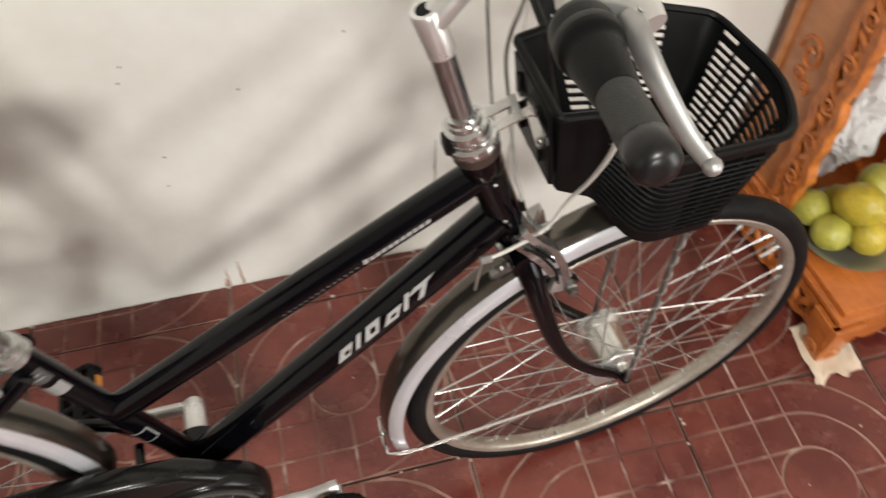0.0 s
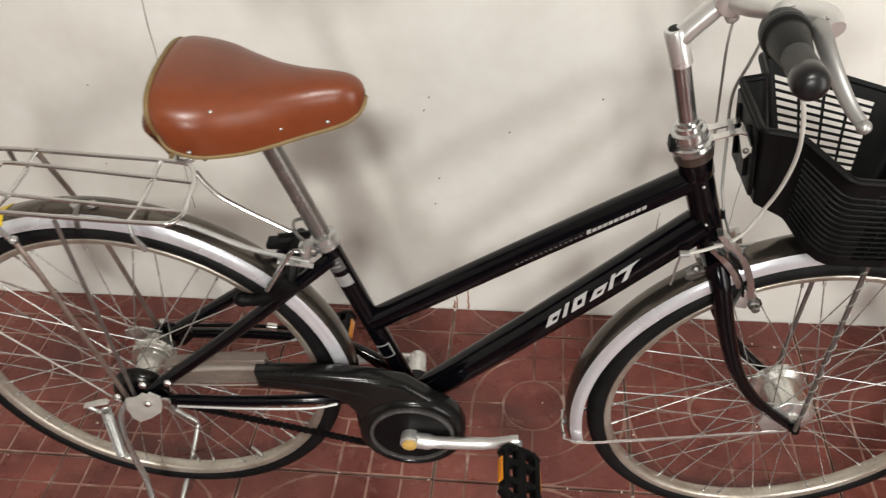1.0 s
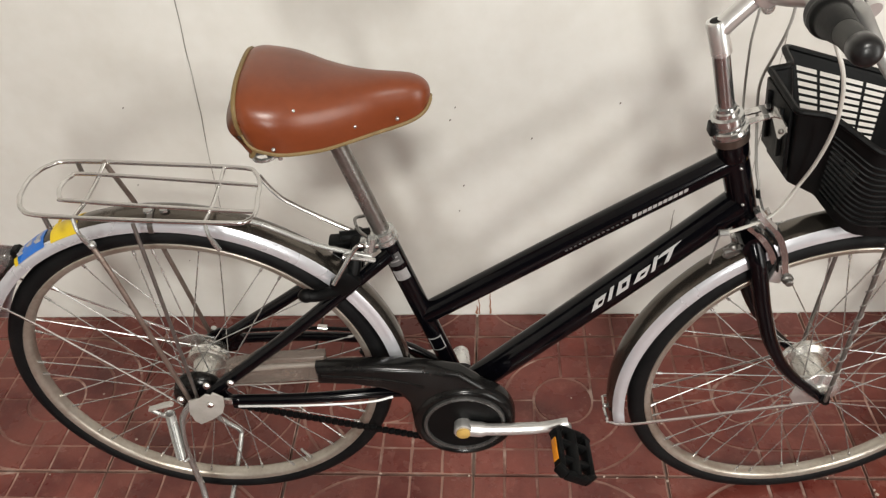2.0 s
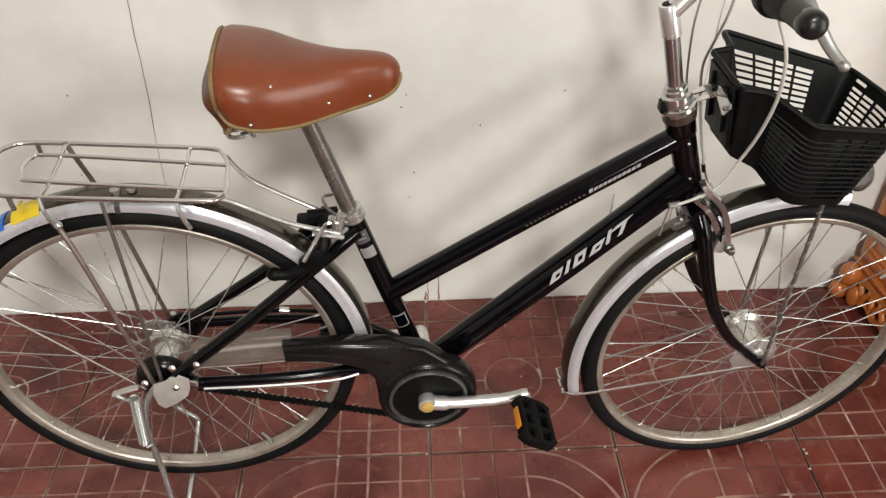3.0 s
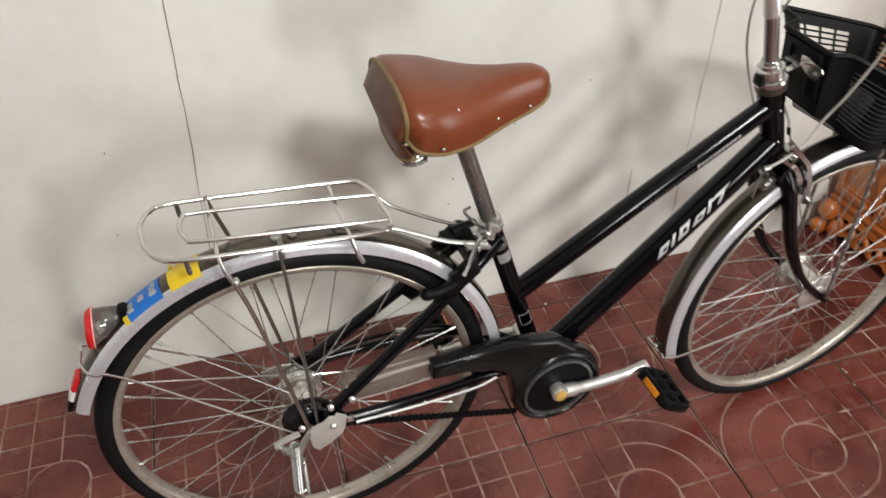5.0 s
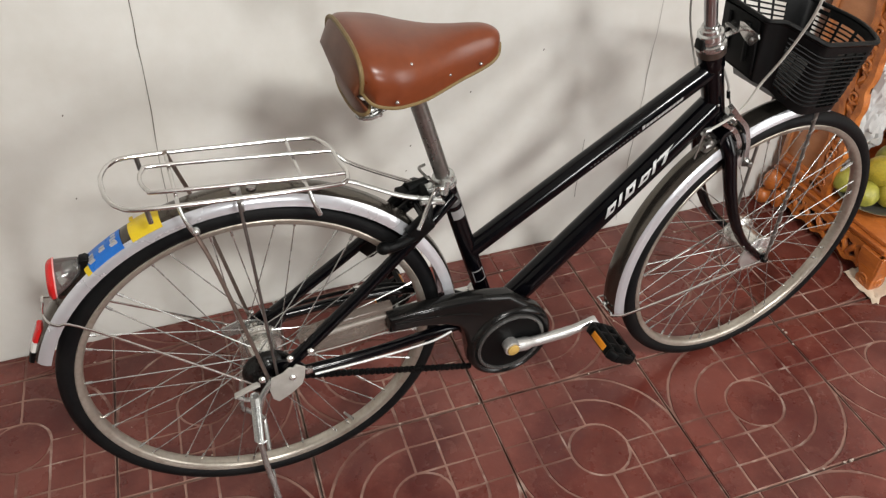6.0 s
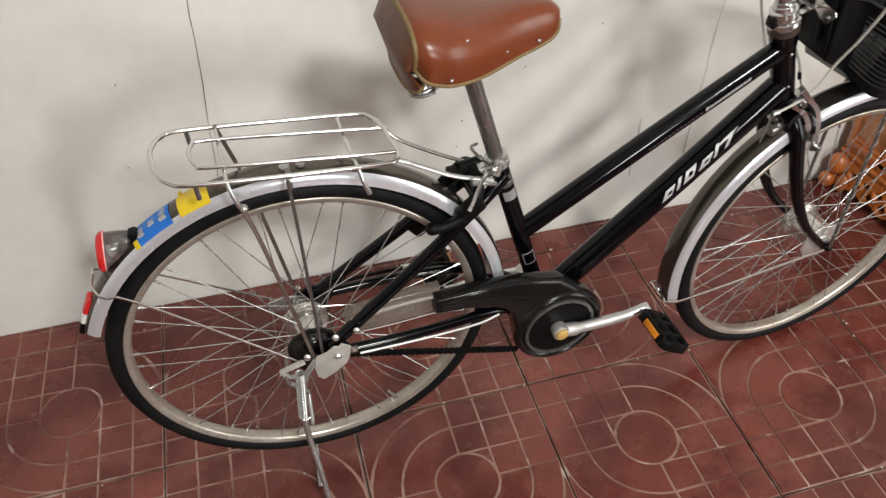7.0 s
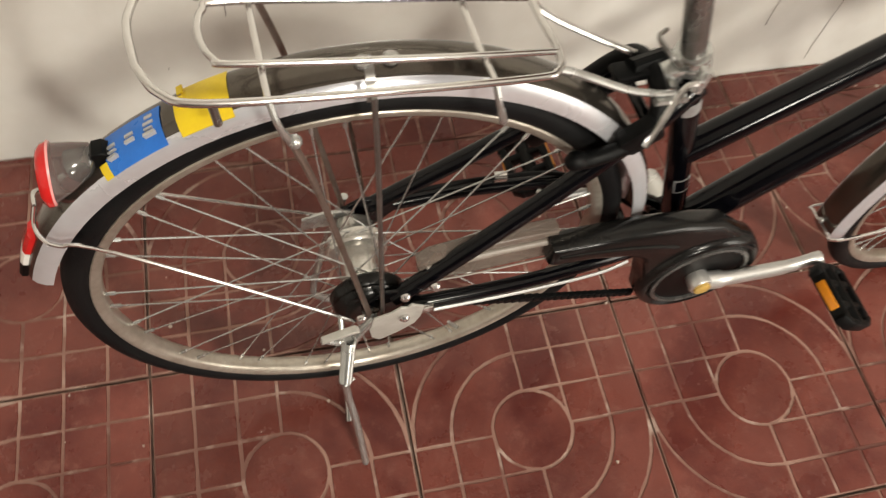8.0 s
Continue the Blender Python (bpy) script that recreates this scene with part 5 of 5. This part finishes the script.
# ---- altar cabinet against the wall ----
AX, AW, AB, AF = 1.583, 0.44, 0.418, -0.006
altar = thing("altar_cabinet", (AX, AF, 0), "orange varnished carved wooden floor altar standing against the wall", "altar")
to_altar = Matrix.Translation((-AX, -AF, 0))


def apart(name, bm, mat, parent=altar, label="", smooth=40):
    bm.transform(to_altar)
    return part(name, bm, mat, parent, label, smooth)


def board(outline, x0, x1, bevel=0.0):
    """A board lying across x, cut to an outline of (y, z)."""
    bm = slab(outline, x0, x1, bevel)
    bm.transform(Matrix(((0, 1, 0, 0), (1, 0, 0, 0), (0, 0, 1, 0), (0, 0, 0, 1))))
    bmesh.ops.recalc_face_normals(bm, faces=bm.faces)
    return bm


def scroll(bm, c, r, turn, x, wire=0.0034, across=False):
    """A carved volute lying on the face at x (or at y = x, across the front)."""
    pts = []
    for k in range(22):
        a_, q = turn + k * 0.46, r * (1 - k / 25)
        u, w = c[0] + q * math.cos(a_), c[1] + q * math.sin(a_)
        pts.append(Vector((u, x, w)) if across else Vector((x, u, w)))
    tube(bm, pts, [wire * (1 - 0.5 * k / 21) for k in range(22)], 6)


def curl(c, h, w, lean, x, wire):
    """One S-shaped strut of the openwork between two rails."""
    pts = []
    for k in range(15):
        t = k / 14
        pts.append(Vector((x, c[0] + w * math.sin(t * 2 * math.pi) + lean * (t - 0.5), c[1] + h * (t - 0.5))))
    bm = bmesh.new()
    tube(bm, pts, [wire * (0.75 + 0.5 * math.sin(math.pi * k / 14)) for k in range(15)], 8)
    return bm


# stepped base
b = bmesh.new()
box(b, (AX + 0.010, AF + 0.010, 0.132), (AX + AW, AB, 0.146), None, 0.004)
apart("base_top", b, WOOD, altar, "orange varnished base top")
b = bmesh.new()
box(b, (AX - 0.002, AF - 0.002, 0.121), (AX + AW, AB, 0.1315), None, 0.004)
apart("moulding", b, WOOD, altar, "orange stepped moulding")
b = bmesh.new()
box(b, (AX + 0.006, AF + 0.006, 0.108), (AX + AW, AB, 0.1205), None, 0.003)
apart("moulding", b, WOOD, altar)
# openwork side board: two rails with curled struts between them
wave = [(0.052 + 0.328 * k / 36, 0.030 + 0.007 * math.sin(k * 0.9)) for k in range(37)]
apart("rail", board(wave + [(y, z + 0.014) for y, z in wave[::-1]], AX + 0.004, AX + 0.016), CARVED, altar, "scalloped lower rail")
wave = [(0.052 + 0.328 * k / 36, 0.088 + 0.004 * math.sin(k * 1.1)) for k in range(37)]
apart("rail", board(wave + [(0.380, 0.108), (0.052, 0.108)], AX + 0.004, AX + 0.016), CARVED, altar, "orange upper rail")
rr_ = random.Random(9)
for k in range(13):
    apart("strut", curl((0.066 + k * 0.0245, 0.064), 0.056, 0.0065 * (1 if k % 2 else -1), 0.012 * (rr_.random() - 0.5), AX + 0.010, 0.0072), CARVED, altar)
# front board, with a scalloped lower edge
wave = [(AX + 0.05 + 0.34 * k / 30, 0.040 + 0.014 * math.cos(k * 0.628)) for k in range(31)]
apart("front_board", slab(wave + [(AX + 0.39, 0.108), (AX + 0.05, 0.108)], AF + 0.004, AF + 0.016), WOOD, altar, "scalloped orange front board")
# corner foot of two boards meeting, each cut to a volute
cut = [(AF - 0.004, 0.0), (AF + 0.034, 0.0), (AF + 0.044, 0.008), (AF + 0.046, 0.020), (AF + 0.040, 0.032), (AF + 0.052, 0.050), (AF + 0.062, 0.075), (AF + 0.062, 0.108), (AF - 0.002, 0.108), (AF - 0.001, 0.060), (AF - 0.006, 0.030)]
foot = apart("corner_foot", board(cut, AX - 0.006, AX + 0.014, 0.003), WOOD, altar, "orange foot cut to a volute")
b = bmesh.new()
scroll(b, (AF + 0.020, 0.022), 0.017, 0.6, AX - 0.0065)
apart("volute", b, CARVED, foot)
apart("corner_foot", slab([(AX - 0.006 + y - AF + 0.004, z) for y, z in cut], AF - 0.008, AF + 0.010, 0.003), WOOD, altar, "orange foot cut to a volute")
b = bmesh.new()
scroll(b, (AX + 0.020, 0.022), 0.017, 0.6, AF - 0.0085, across=True)
apart("volute", b, CARVED, foot)
apart("corner_foot", board([(AF + y - AF, z) for y, z in cut], AX + AW - 0.02, AX + AW, 0.003), WOOD, altar)
# rear foot of two rounded lobes, bulging past the side
b = bmesh.new()
ball(b, (AX - 0.004, 0.400, 0.088), 0.036, (0.85, 0.75, 0.95), 18)
lobe = apart("rear_foot", b, WOOD, altar, "rounded orange rear foot")
b = bmesh.new()
ball(b, (AX - 0.012, 0.412, 0.026), 0.027, (1.0, 0.85, 0.95), 18)
apart("lobe", b, WOOD, lobe)
b = bmesh.new()
ball(b, (AX + 0.004, 0.374, 0.034), 0.026, (0.6, 0.8, 1.2), 14)
apart("lobe", b, WOOD, lobe)
# side board, its frame, back, top
b = bmesh.new()
box(b, (AX + 0.014, 0.285, 0.146), (AX + 0.028, 0.402, 0.80), None, 0.003)
side_panel = apart("side_panel", b, WOOD_PALE, altar, "pale varnished side board")
b = bmesh.new()
box(b, (AX + 0.006, 0.400, 0.146), (AX + 0.032, 0.417, 0.80), None, 0.004)
apart("side_frame", b, WOOD_PALE, altar, "pale orange rear upright")
b = bmesh.new()
box(b, (AX + 0.004, 0.262, 0.146), (AX + 0.034, 0.400, 0.166), None, 0.004)
box(b, (AX + 0.009, 0.266, 0.166), (AX + 0.031, 0.400, 0.180), None, 0.004)
apart("side_foot_board", b, WOOD, altar, "stepped orange foot moulding")
b = bmesh.new()
box(b, (AX + 0.028, 0.402, 0.146), (AX + AW, 0.417, 0.84), None, 0.002)
apart("back_panel", b, WOOD, altar, "orange back board")
b = bmesh.new()
box(b, (AX - 0.02, 0.19, 0.80), (AX + AW, 0.418, 0.845), None, 0.008)
apart("roof", b, WOOD, altar, "orange moulded top board")
b = bmesh.new()
box(b, (AX + AW - 0.03, 0.215, 0.146), (AX + AW - 0.01, 0.402, 0.80), None, 0.003)
apart("far_panel", b, WOOD, altar, "orange side board")
# carved front post: wavy rails, curled struts, pierced gaps, shade painted by a dark board
edge = [(0.285 + 0.004 * math.sin(k * 0.8), 0.146 + 0.0109 * k) for k in range(61)]
apart("post_rail", board(edge + [(y - 0.019, z) for y, z in edge[::-1]], AX + 0.004, AX + 0.026), CARVED, altar, "bright orange carved inner rail")
edge = [(0.222 + 0.006 * abs(math.sin(k * 0.26)) + 0.003 * math.sin(k * 0.9), 0.146 + 0.0109 * k) for k in range(61)]
apart("post_rail", board([(y + 0.015, z) for y, z in edge] + [(y - 0.004, z) for y, z in edge[::-1]], AX + 0.004, AX + 0.026), CARVED, altar, "bright orange carved outer rail")
for k in range(22):
    z = 0.166 + k * 0.0295
    apart("strut", curl((0.251, z), 0.040, 0.009 * (1 if k % 2 else -1), 0.016, AX + 0.014, 0.0084), CARVED, altar)
    if k % 3 == 0:
        b = bmesh.new()
        scroll(b, (0.252, z + 0.010), 0.017, k * 1.1, AX + 0.004, 0.0044)
        apart("volute", b, CARVED, altar)
# added backing, coloured dark in place of the shade inside the altar
b = bmesh.new()
box(b, (AX + 0.020, 0.226, 0.150), (AX + 0.0255, 0.276, 0.796))
apart("post_shade", b, HOLE_SHADE, altar, "added dark board painting the shade behind the carving")
# carved knot on the side board
for cy, cz, r in ((0.343, 0.478, 0.030), (0.348, 0.428, 0.013), (0.325, 0.415, 0.010), (0.345, 0.300, 0.020)):
    b = bmesh.new()
    tube(b, [Vector((AX + 0.013, cy + r * math.cos(a_ * 0.5) * (1 - a_ / 22), cz + r * 1.3 * math.sin(a_ * 0.5) * (1 - a_ / 22))) for a_ in range(18)], 0.0048, 8)
    apart("knot", b, WOOD, side_panel, "carved knot")
# the hole's shade is a flattened dark ball on the board
b = bmesh.new()
ball(b, (AX + 0.0135, 0.325, 0.490), 0.010, (0.14, 0.9, 1.3), 10)
apart("hole_shade_spot", b, HOLE_SHADE, side_panel, "dark spot painted as a shaded hole")

# fruit on a plate, plastic bag, paper
PC = Vector((1.694, 0.160, 0.1465))
dish = new("fruit_plate", mesh_of(lathe([(0.0, 0.050), (0.003, 0.053), (0.012, 0.078), (0.026, 0.1020), (0.029, 0.1045), (0.0285, 0.1010), (0.014, 0.075), (0.006, 0.050), (0.0055, 0.004)], (0, 0, 0), (0, 0, 1), 48), "fruit_plate", DULL_ALLOY))
dish.location = PC
tagged(dish, "shallow grey metal dish heaped with yellow fruit", "plate")
for k, (dx, dy, dz_, r, mat, sc) in enumerate(((-0.058, -0.010, 0.046, 0.036, FRUIT_GREEN, (1, 1, 0.95)), (0.0, -0.040, 0.048, 0.039, FRUIT, (1.1, 0.95, 0.9)), (-0.010, 0.040, 0.048, 0.040, FRUIT, (1.05, 1, 0.95)), (0.058, 0.0, 0.049, 0.040, FRUIT, (1, 1.1, 0.95)), (-0.012, 0.0, 0.098, 0.042, FRUIT, (1.15, 1, 0.9)), (0.046, 0.03, 0.105, 0.038, FRUIT_GREEN, (1, 1, 1)), (-0.066, 0.052, 0.052, 0.035, FRUIT_GREEN, (1, 1, 1)))):
    b = bmesh.new()
    bmesh.ops.create_icosphere(b, subdivisions=4, radius=r * 1.02)
    for v in b.verts:
        v.co = Vector((v.co.x * sc[0], v.co.y * sc[1], v.co.z * sc[2])) * (1 + 0.05 * noise.noise(v.co * 45 + Vector((k, 0, 0))) + 0.02 * noise.noise(v.co * 130))
    fr = new("guava", mesh_of(b, "guava", mat, 70))
    fr.location = PC + Vector((dx, dy, dz_ * 1.02 + 0.002))
    fr.rotation_euler = (0.4 * k, 0.9 * k, 0.5 * k)
    tagged(fr, "ripe yellow guava heaped on the metal dish" if mat is FRUIT else "greenish yellow guava heaped on the metal dish", "fruit", "fruit on the plate")


def crumple(name, at, r, sc, mat, seed, label, category, amp=0.35):
    bm = bmesh.new()
    bmesh.ops.create_icosphere(bm, subdivisions=5, radius=r)
    for v in bm.verts:
        d = v.co.normalized()
        k = 1 + amp * (noise.noise(d * 2.3 + Vector((seed, 0, 0)))) + amp * 0.6 * abs(noise.noise(d * 5.5 + Vector((0, seed, 0)))) - amp * 0.35 * abs(noise.noise(d * 11 + Vector((seed, seed, 0))))
        v.co = Vector((v.co.x * sc[0], v.co.y * sc[1], v.co.z * sc[2])) * k
    low = min(v.co.z for v in bm.verts)
    for v in bm.verts:
        v.co.z -= low
    ob = new(name, mesh_of(bm, name, mat, 25))
    ob.location = at
    return tagged(ob, label, category)


crumple("plastic_bag", (1.742, 0.325, 0.1465), 0.092, (1.0, 0.75, 1.55), BAG, 3.0, "crumpled white translucent plastic bag on the altar", "plastic bag")
crumple("plastic_bag", (1.90, 0.20, 0.1465), 0.085, (1.0, 0.9, 1.1), BAG, 8.0, "crumpled white translucent plastic bag beside the plate", "plastic bag")
# flattened cardboard under the front foot, its torn edge curling up
bm = bmesh.new()
grid_ = []
for i in range(15):
    row_ = []
    for j in range(11):
        u, v = i / 14, j / 10
        edge_ = min(u, 1 - u, v, 1 - v)
        x, y = 1.552 + 0.105 * u + 0.010 * noise.noise(Vector((u * 3, v * 3, 4))) + 0.020 * v, -0.055 + 0.125 * v + 0.014 * noise.noise(Vector((u * 4, v * 2, 9)))
        row_.append(bm.verts.new((x, y, 0.0015 + 0.006 * abs(noise.noise(Vector((u * 5, v * 5, 2)))) + (0.016 * (0.25 - edge_) * 4 * abs(noise.noise(Vector((u * 6, v * 6, 7)))) if edge_ < 0.25 else 0))))
    grid_.append(row_)
for a_, b_ in zip(grid_, grid_[1:]):
    for j in range(10):
        bm.faces.new((a_[j], a_[j + 1], b_[j + 1], b_[j]))
bmesh.ops.recalc_face_normals(bm, faces=bm.faces)
bmesh.ops.solidify(bm, geom=bm.faces[:], thickness=0.0014)
tagged(new("paper_sheet", mesh_of(bm, "paper_sheet", PAPER, 50)), "torn cream cardboard sheet on the floor under the altar foot", "paper")


# ---- ceiling lamp ----
ceiling_lamp = thing("ceiling_lamp", (0.58, -2.50, HIGH), "white ceiling lamp with a lit milky panel", "lamp")
b = bmesh.new()
box(b, (-0.20, -0.13, -0.075), (0.20, 0.13, 0.0), None, 0.012)
part("body", b, CHINA, ceiling_lamp)
b = bmesh.new()
box(b, (-0.17, -0.10, -0.092), (0.17, 0.10, -0.076), None, 0.006)
part("diffuser", b, TUBE_GLOW, ceiling_lamp, "glowing milky diffuser")

# ---- window in the back wall ----
WIN = Matrix.Translation((0.62, -4.36, 1.58)) @ Matrix.Rotation(radians(-3.5), 4, "Z")
win = tagged(new("window_1"), "narrow white framed window with daylight behind it", "window", kind="structure")
win.matrix_basis = WIN
for name, lo, hi in (("frame", (-0.26, -0.03, -0.42), (-0.20, 0.03, 0.42)), ("frame", (0.20, -0.03, -0.42), (0.26, 0.03, 0.42)), ("frame", (-0.20, -0.03, 0.36), (0.20, 0.03, 0.42)), ("frame", (-0.20, -0.03, -0.42), (0.20, 0.03, -0.36)), ("mullion", (-0.20, -0.02, -0.02), (0.20, 0.02, 0.02))):
    b = bmesh.new()
    box(b, lo, hi, None, 0.004)
    part(name, b, CHINA, win)
for z0, z1 in ((-0.36, -0.02), (0.02, 0.36)):
    b = bmesh.new()
    box(b, (-0.20, -0.026, z0), (0.20, -0.022, z1))
    part("pane", b, SKY_GLOW, win, "bright daylit pane")

# ---- unseen doorway added to the east wall for fill light ----
door = tagged(new("fill_doorway"), "unseen doorway added to hold a glowing fill panel", "door", kind="structure")
door.matrix_basis = ROOM @ Matrix.Translation((RIGHT_U - 0.02, -1.90, 0.0))
for name, lo, hi in (("jamb", (-0.04, -0.78, 0.0), (0.02, -0.70, 2.18)), ("jamb", (-0.04, 0.70, 0.0), (0.02, 0.78, 2.18)), ("head", (-0.04, -0.70, 2.10), (0.02, 0.70, 2.18))):
    b = bmesh.new()
    box(b, lo, hi, None, 0.004)
    part(name, b, CHINA, door)
# glowing fill panel, added out of view
b = bmesh.new()
box(b, (0.006, -0.70, 0.004), (0.010, 0.70, 2.10))
part("daylight", b, FILL_GLOW, door, "glowing panel added as fill light")

# ---- floor tiles ----
T0, G = 0.400, 0.0021
R1, R2, R3 = 0.066, 0.134, 0.1985


def cells():
    """Outlines of the raised fields of one tile, as functions of the inset."""
    out = []
    out.append(lambda g: arc((0, 0), R1 - g, 0, 345, 23))

    def ring(r0, r1, q):
        def f_(g):
            i0, i1 = r0 + g, r1 - g
            a_, c_ = math.degrees(g / i0), math.degrees(g / i1)
            return arc((0, 0), i1, q + c_, q + 90 - c_, 8) + arc((0, 0), i0, q + 90 - a_, q + a_, 8)
        return f_

    def corner(r, q, h):
        def f_(g):
            e = h - g
            a_ = math.degrees(math.acos(e / (r + g)))
            pts_ = [(e, e)] + arc((0, 0), r + g, 90 - a_, a_, 8)
            ca, sa = math.cos(radians(q)), math.sin(radians(q))
            return [(x * ca - y * sa, x * sa + y * ca) for x, y in pts_]
        return f_

    def rect(x0, x1, y0, y1, q):
        def f_(g):
            ca, sa = math.cos(radians(q)), math.sin(radians(q))
            return [(x * ca - y * sa, x * sa + y * ca) for x, y in ((x0 + g, y0 + g), (x1 - g, y0 + g), (x1 - g, y1 - g), (x0 + g, y1 - g))]
        return f_

    for q in (90, 270):
        out += [ring(R1, R2, q), ring(R2, R3 - 0.0015, q), corner(R3 - 0.0015, q, 0.1982)]
    lines = [0.0, R1, R2, 0.1982]
    for q in (0, 180):
        out.append(corner(R1, q, R1))
        for i in range(3):
            for j in range(3):
                if i or j:
                    out.append(rect(lines[i], lines[i + 1], lines[j], lines[j + 1], q))
    return out


def clip(poly, hi):
    """Cuts an outline off at y = hi."""
    out = []
    for k, p in enumerate(poly):
        q = poly[(k + 1) % len(poly)]
        if p[1] <= hi:
            out.append(p)
        if (p[1] <= hi) != (q[1] <= hi):
            t = (hi - p[1]) / (q[1] - p[1])
            out.append((p[0] + (q[0] - p[0]) * t, hi))
    return out


def uneven(poly, rng, amount, step=0.024):
    """Splits long sides and nudges the points of an outline, as in a hand-pressed tile."""
    out = []
    for k, p in enumerate(poly):
        q = poly[(k + 1) % len(poly)]
        m_ = max(1, int(math.hypot(q[0] - p[0], q[1] - p[1]) / step))
        out += [(p[0] + (q[0] - p[0]) * t / m_ + rng.uniform(-amount, amount), p[1] + (q[1] - p[1]) * t / m_ + rng.uniform(-amount, amount)) for t in range(m_)]
    return out


def tile_mesh(mirror, top=None, seed=0):
    bm = bmesh.new()
    rng = random.Random(seed)
    sgn = -1 if mirror else 1
    for fn in cells():
        hi_ = [(sgn * x, y) for x, y in fn(G + 0.0010 + rng.uniform(-0.0004, 0.0006))]
        if top is not None:
            hi_ = clip(hi_, top - 0.001)
            if len(hi_) < 3:
                continue
        hi_ = uneven(hi_, rng, 0.0006)
        cx, cy = sum(x for x, y in hi_) / len(hi_), sum(y for x, y in hi_) / len(hi_)
        lift = rng.uniform(-0.0003, 0.0002)
        c_ = [bm.verts.new((x, y, -0.0004 + lift)) for x, y in hi_]
        f_ = bm.faces.new(c_)
        g_ = bmesh.ops.extrude_face_region(bm, geom=[f_])
        for v in [e for e in g_["geom"] if isinstance(e, bmesh.types.BMVert)]:
            v.co.z = -0.0004 + lift
        for v in c_:
            v.co.z = -0.0030
            d_ = math.hypot(v.co.x - cx, v.co.y - cy)
            v.co.x += (v.co.x - cx) / d_ * 0.0011
            v.co.y += (v.co.y - cy) / d_ * 0.0011
        bm.faces.remove(f_) if f_.is_valid else None
    return mesh_of(bm, "tile", TILE, 0)


def bed_mesh(top=None):
    bm = bmesh.new()
    h = 0.1976
    box(bm, (-h, -h, -0.012), (h, h if top is None else top, -0.0022))
    return mesh_of(bm, "tile_bed", GROUT, 0)


U0, V0 = 0.268, -0.136
beds = bed_mesh()
full = {(m_, k): (tile_mesh(m_, None, 11 + k), beds) for m_ in (False, True) for k in range(3)}
trng = random.Random(2)
for i in range(-7, 8):
    for j in range(-11, 3):
        u, v = U0 + i * T0, V0 + j * T0
        if u - 0.2 < LEFT_U - 0.19 or u + 0.2 > RIGHT_U + 0.19 or v - 0.2 < BACK_V - 0.19 or v - 0.2 > WALL_V - 0.01:
            continue
        mirror = (i + j) % 2 == 1
        pair = full[mirror, trng.randrange(3)]
        if v + 0.2 > WALL_V:
            pair = (tile_mesh(mirror, WALL_V - v - 0.002), bed_mesh(WALL_V - v - 0.002))
        tile = new("tile", pair[0])
        tile.parent = floor
        tile.matrix_basis = ROOM @ Matrix.Translation((u + trng.uniform(-0.001, 0.001), v + trng.uniform(-0.001, 0.001), trng.uniform(-0.0006, 0.0003))) @ Matrix.Rotation(radians(trng.uniform(-0.15, 0.15)), 4, "Z")
        bed = new("tile_bed", pair[1])
        bed.parent = tile

frng = random.Random(21)
bm = bmesh.new()
for k in range(150):
    c = ROOM @ Vector((frng.uniform(-0.5, 1.7), frng.uniform(-0.75, 0.50), 0.0006))
    if k > 46:
        i, j = frng.randrange(-2, 4), frng.randrange(-2, 2)
        off = frng.gauss(0, 0.004)
        along = 0.2 - 0.4 * abs(frng.gauss(0, 0.22))
        c = ROOM @ (Vector((U0 + i * T0 + 0.2 + off, V0 + j * T0 + along, 0.0002)) if frng.random() < 0.5 else Vector((U0 + i * T0 + along, V0 + j * T0 + 0.2 + off, 0.0002)))
    r = frng.uniform(0.0010, 0.0034) * (1.7 if frng.random() < 0.12 else 1.0)
    turn_, n_ = frng.uniform(0, 6.28), frng.randrange(4, 7)
    top_ = [bm.verts.new(c + Vector((math.cos(turn_ + 6.283 * q / n_) * r * frng.uniform(0.5, 1.3), math.sin(turn_ + 6.283 * q / n_) * r * frng.uniform(0.5, 1.3), 0.0008))) for q in range(n_)]
    low_ = [bm.verts.new((v.co.x, v.co.y, -0.0004)) for v in top_]
    bm.faces.new(top_)
    for q in range(n_):
        bm.faces.new((low_[q], low_[(q + 1) % n_], top_[(q + 1) % n_], top_[q]))
tagged(new("plaster_flecks", mesh_of(bm, "plaster_flecks", FLECK, 0)), "pale flecks of plaster scattered on the tiles", "debris", kind="stuff")
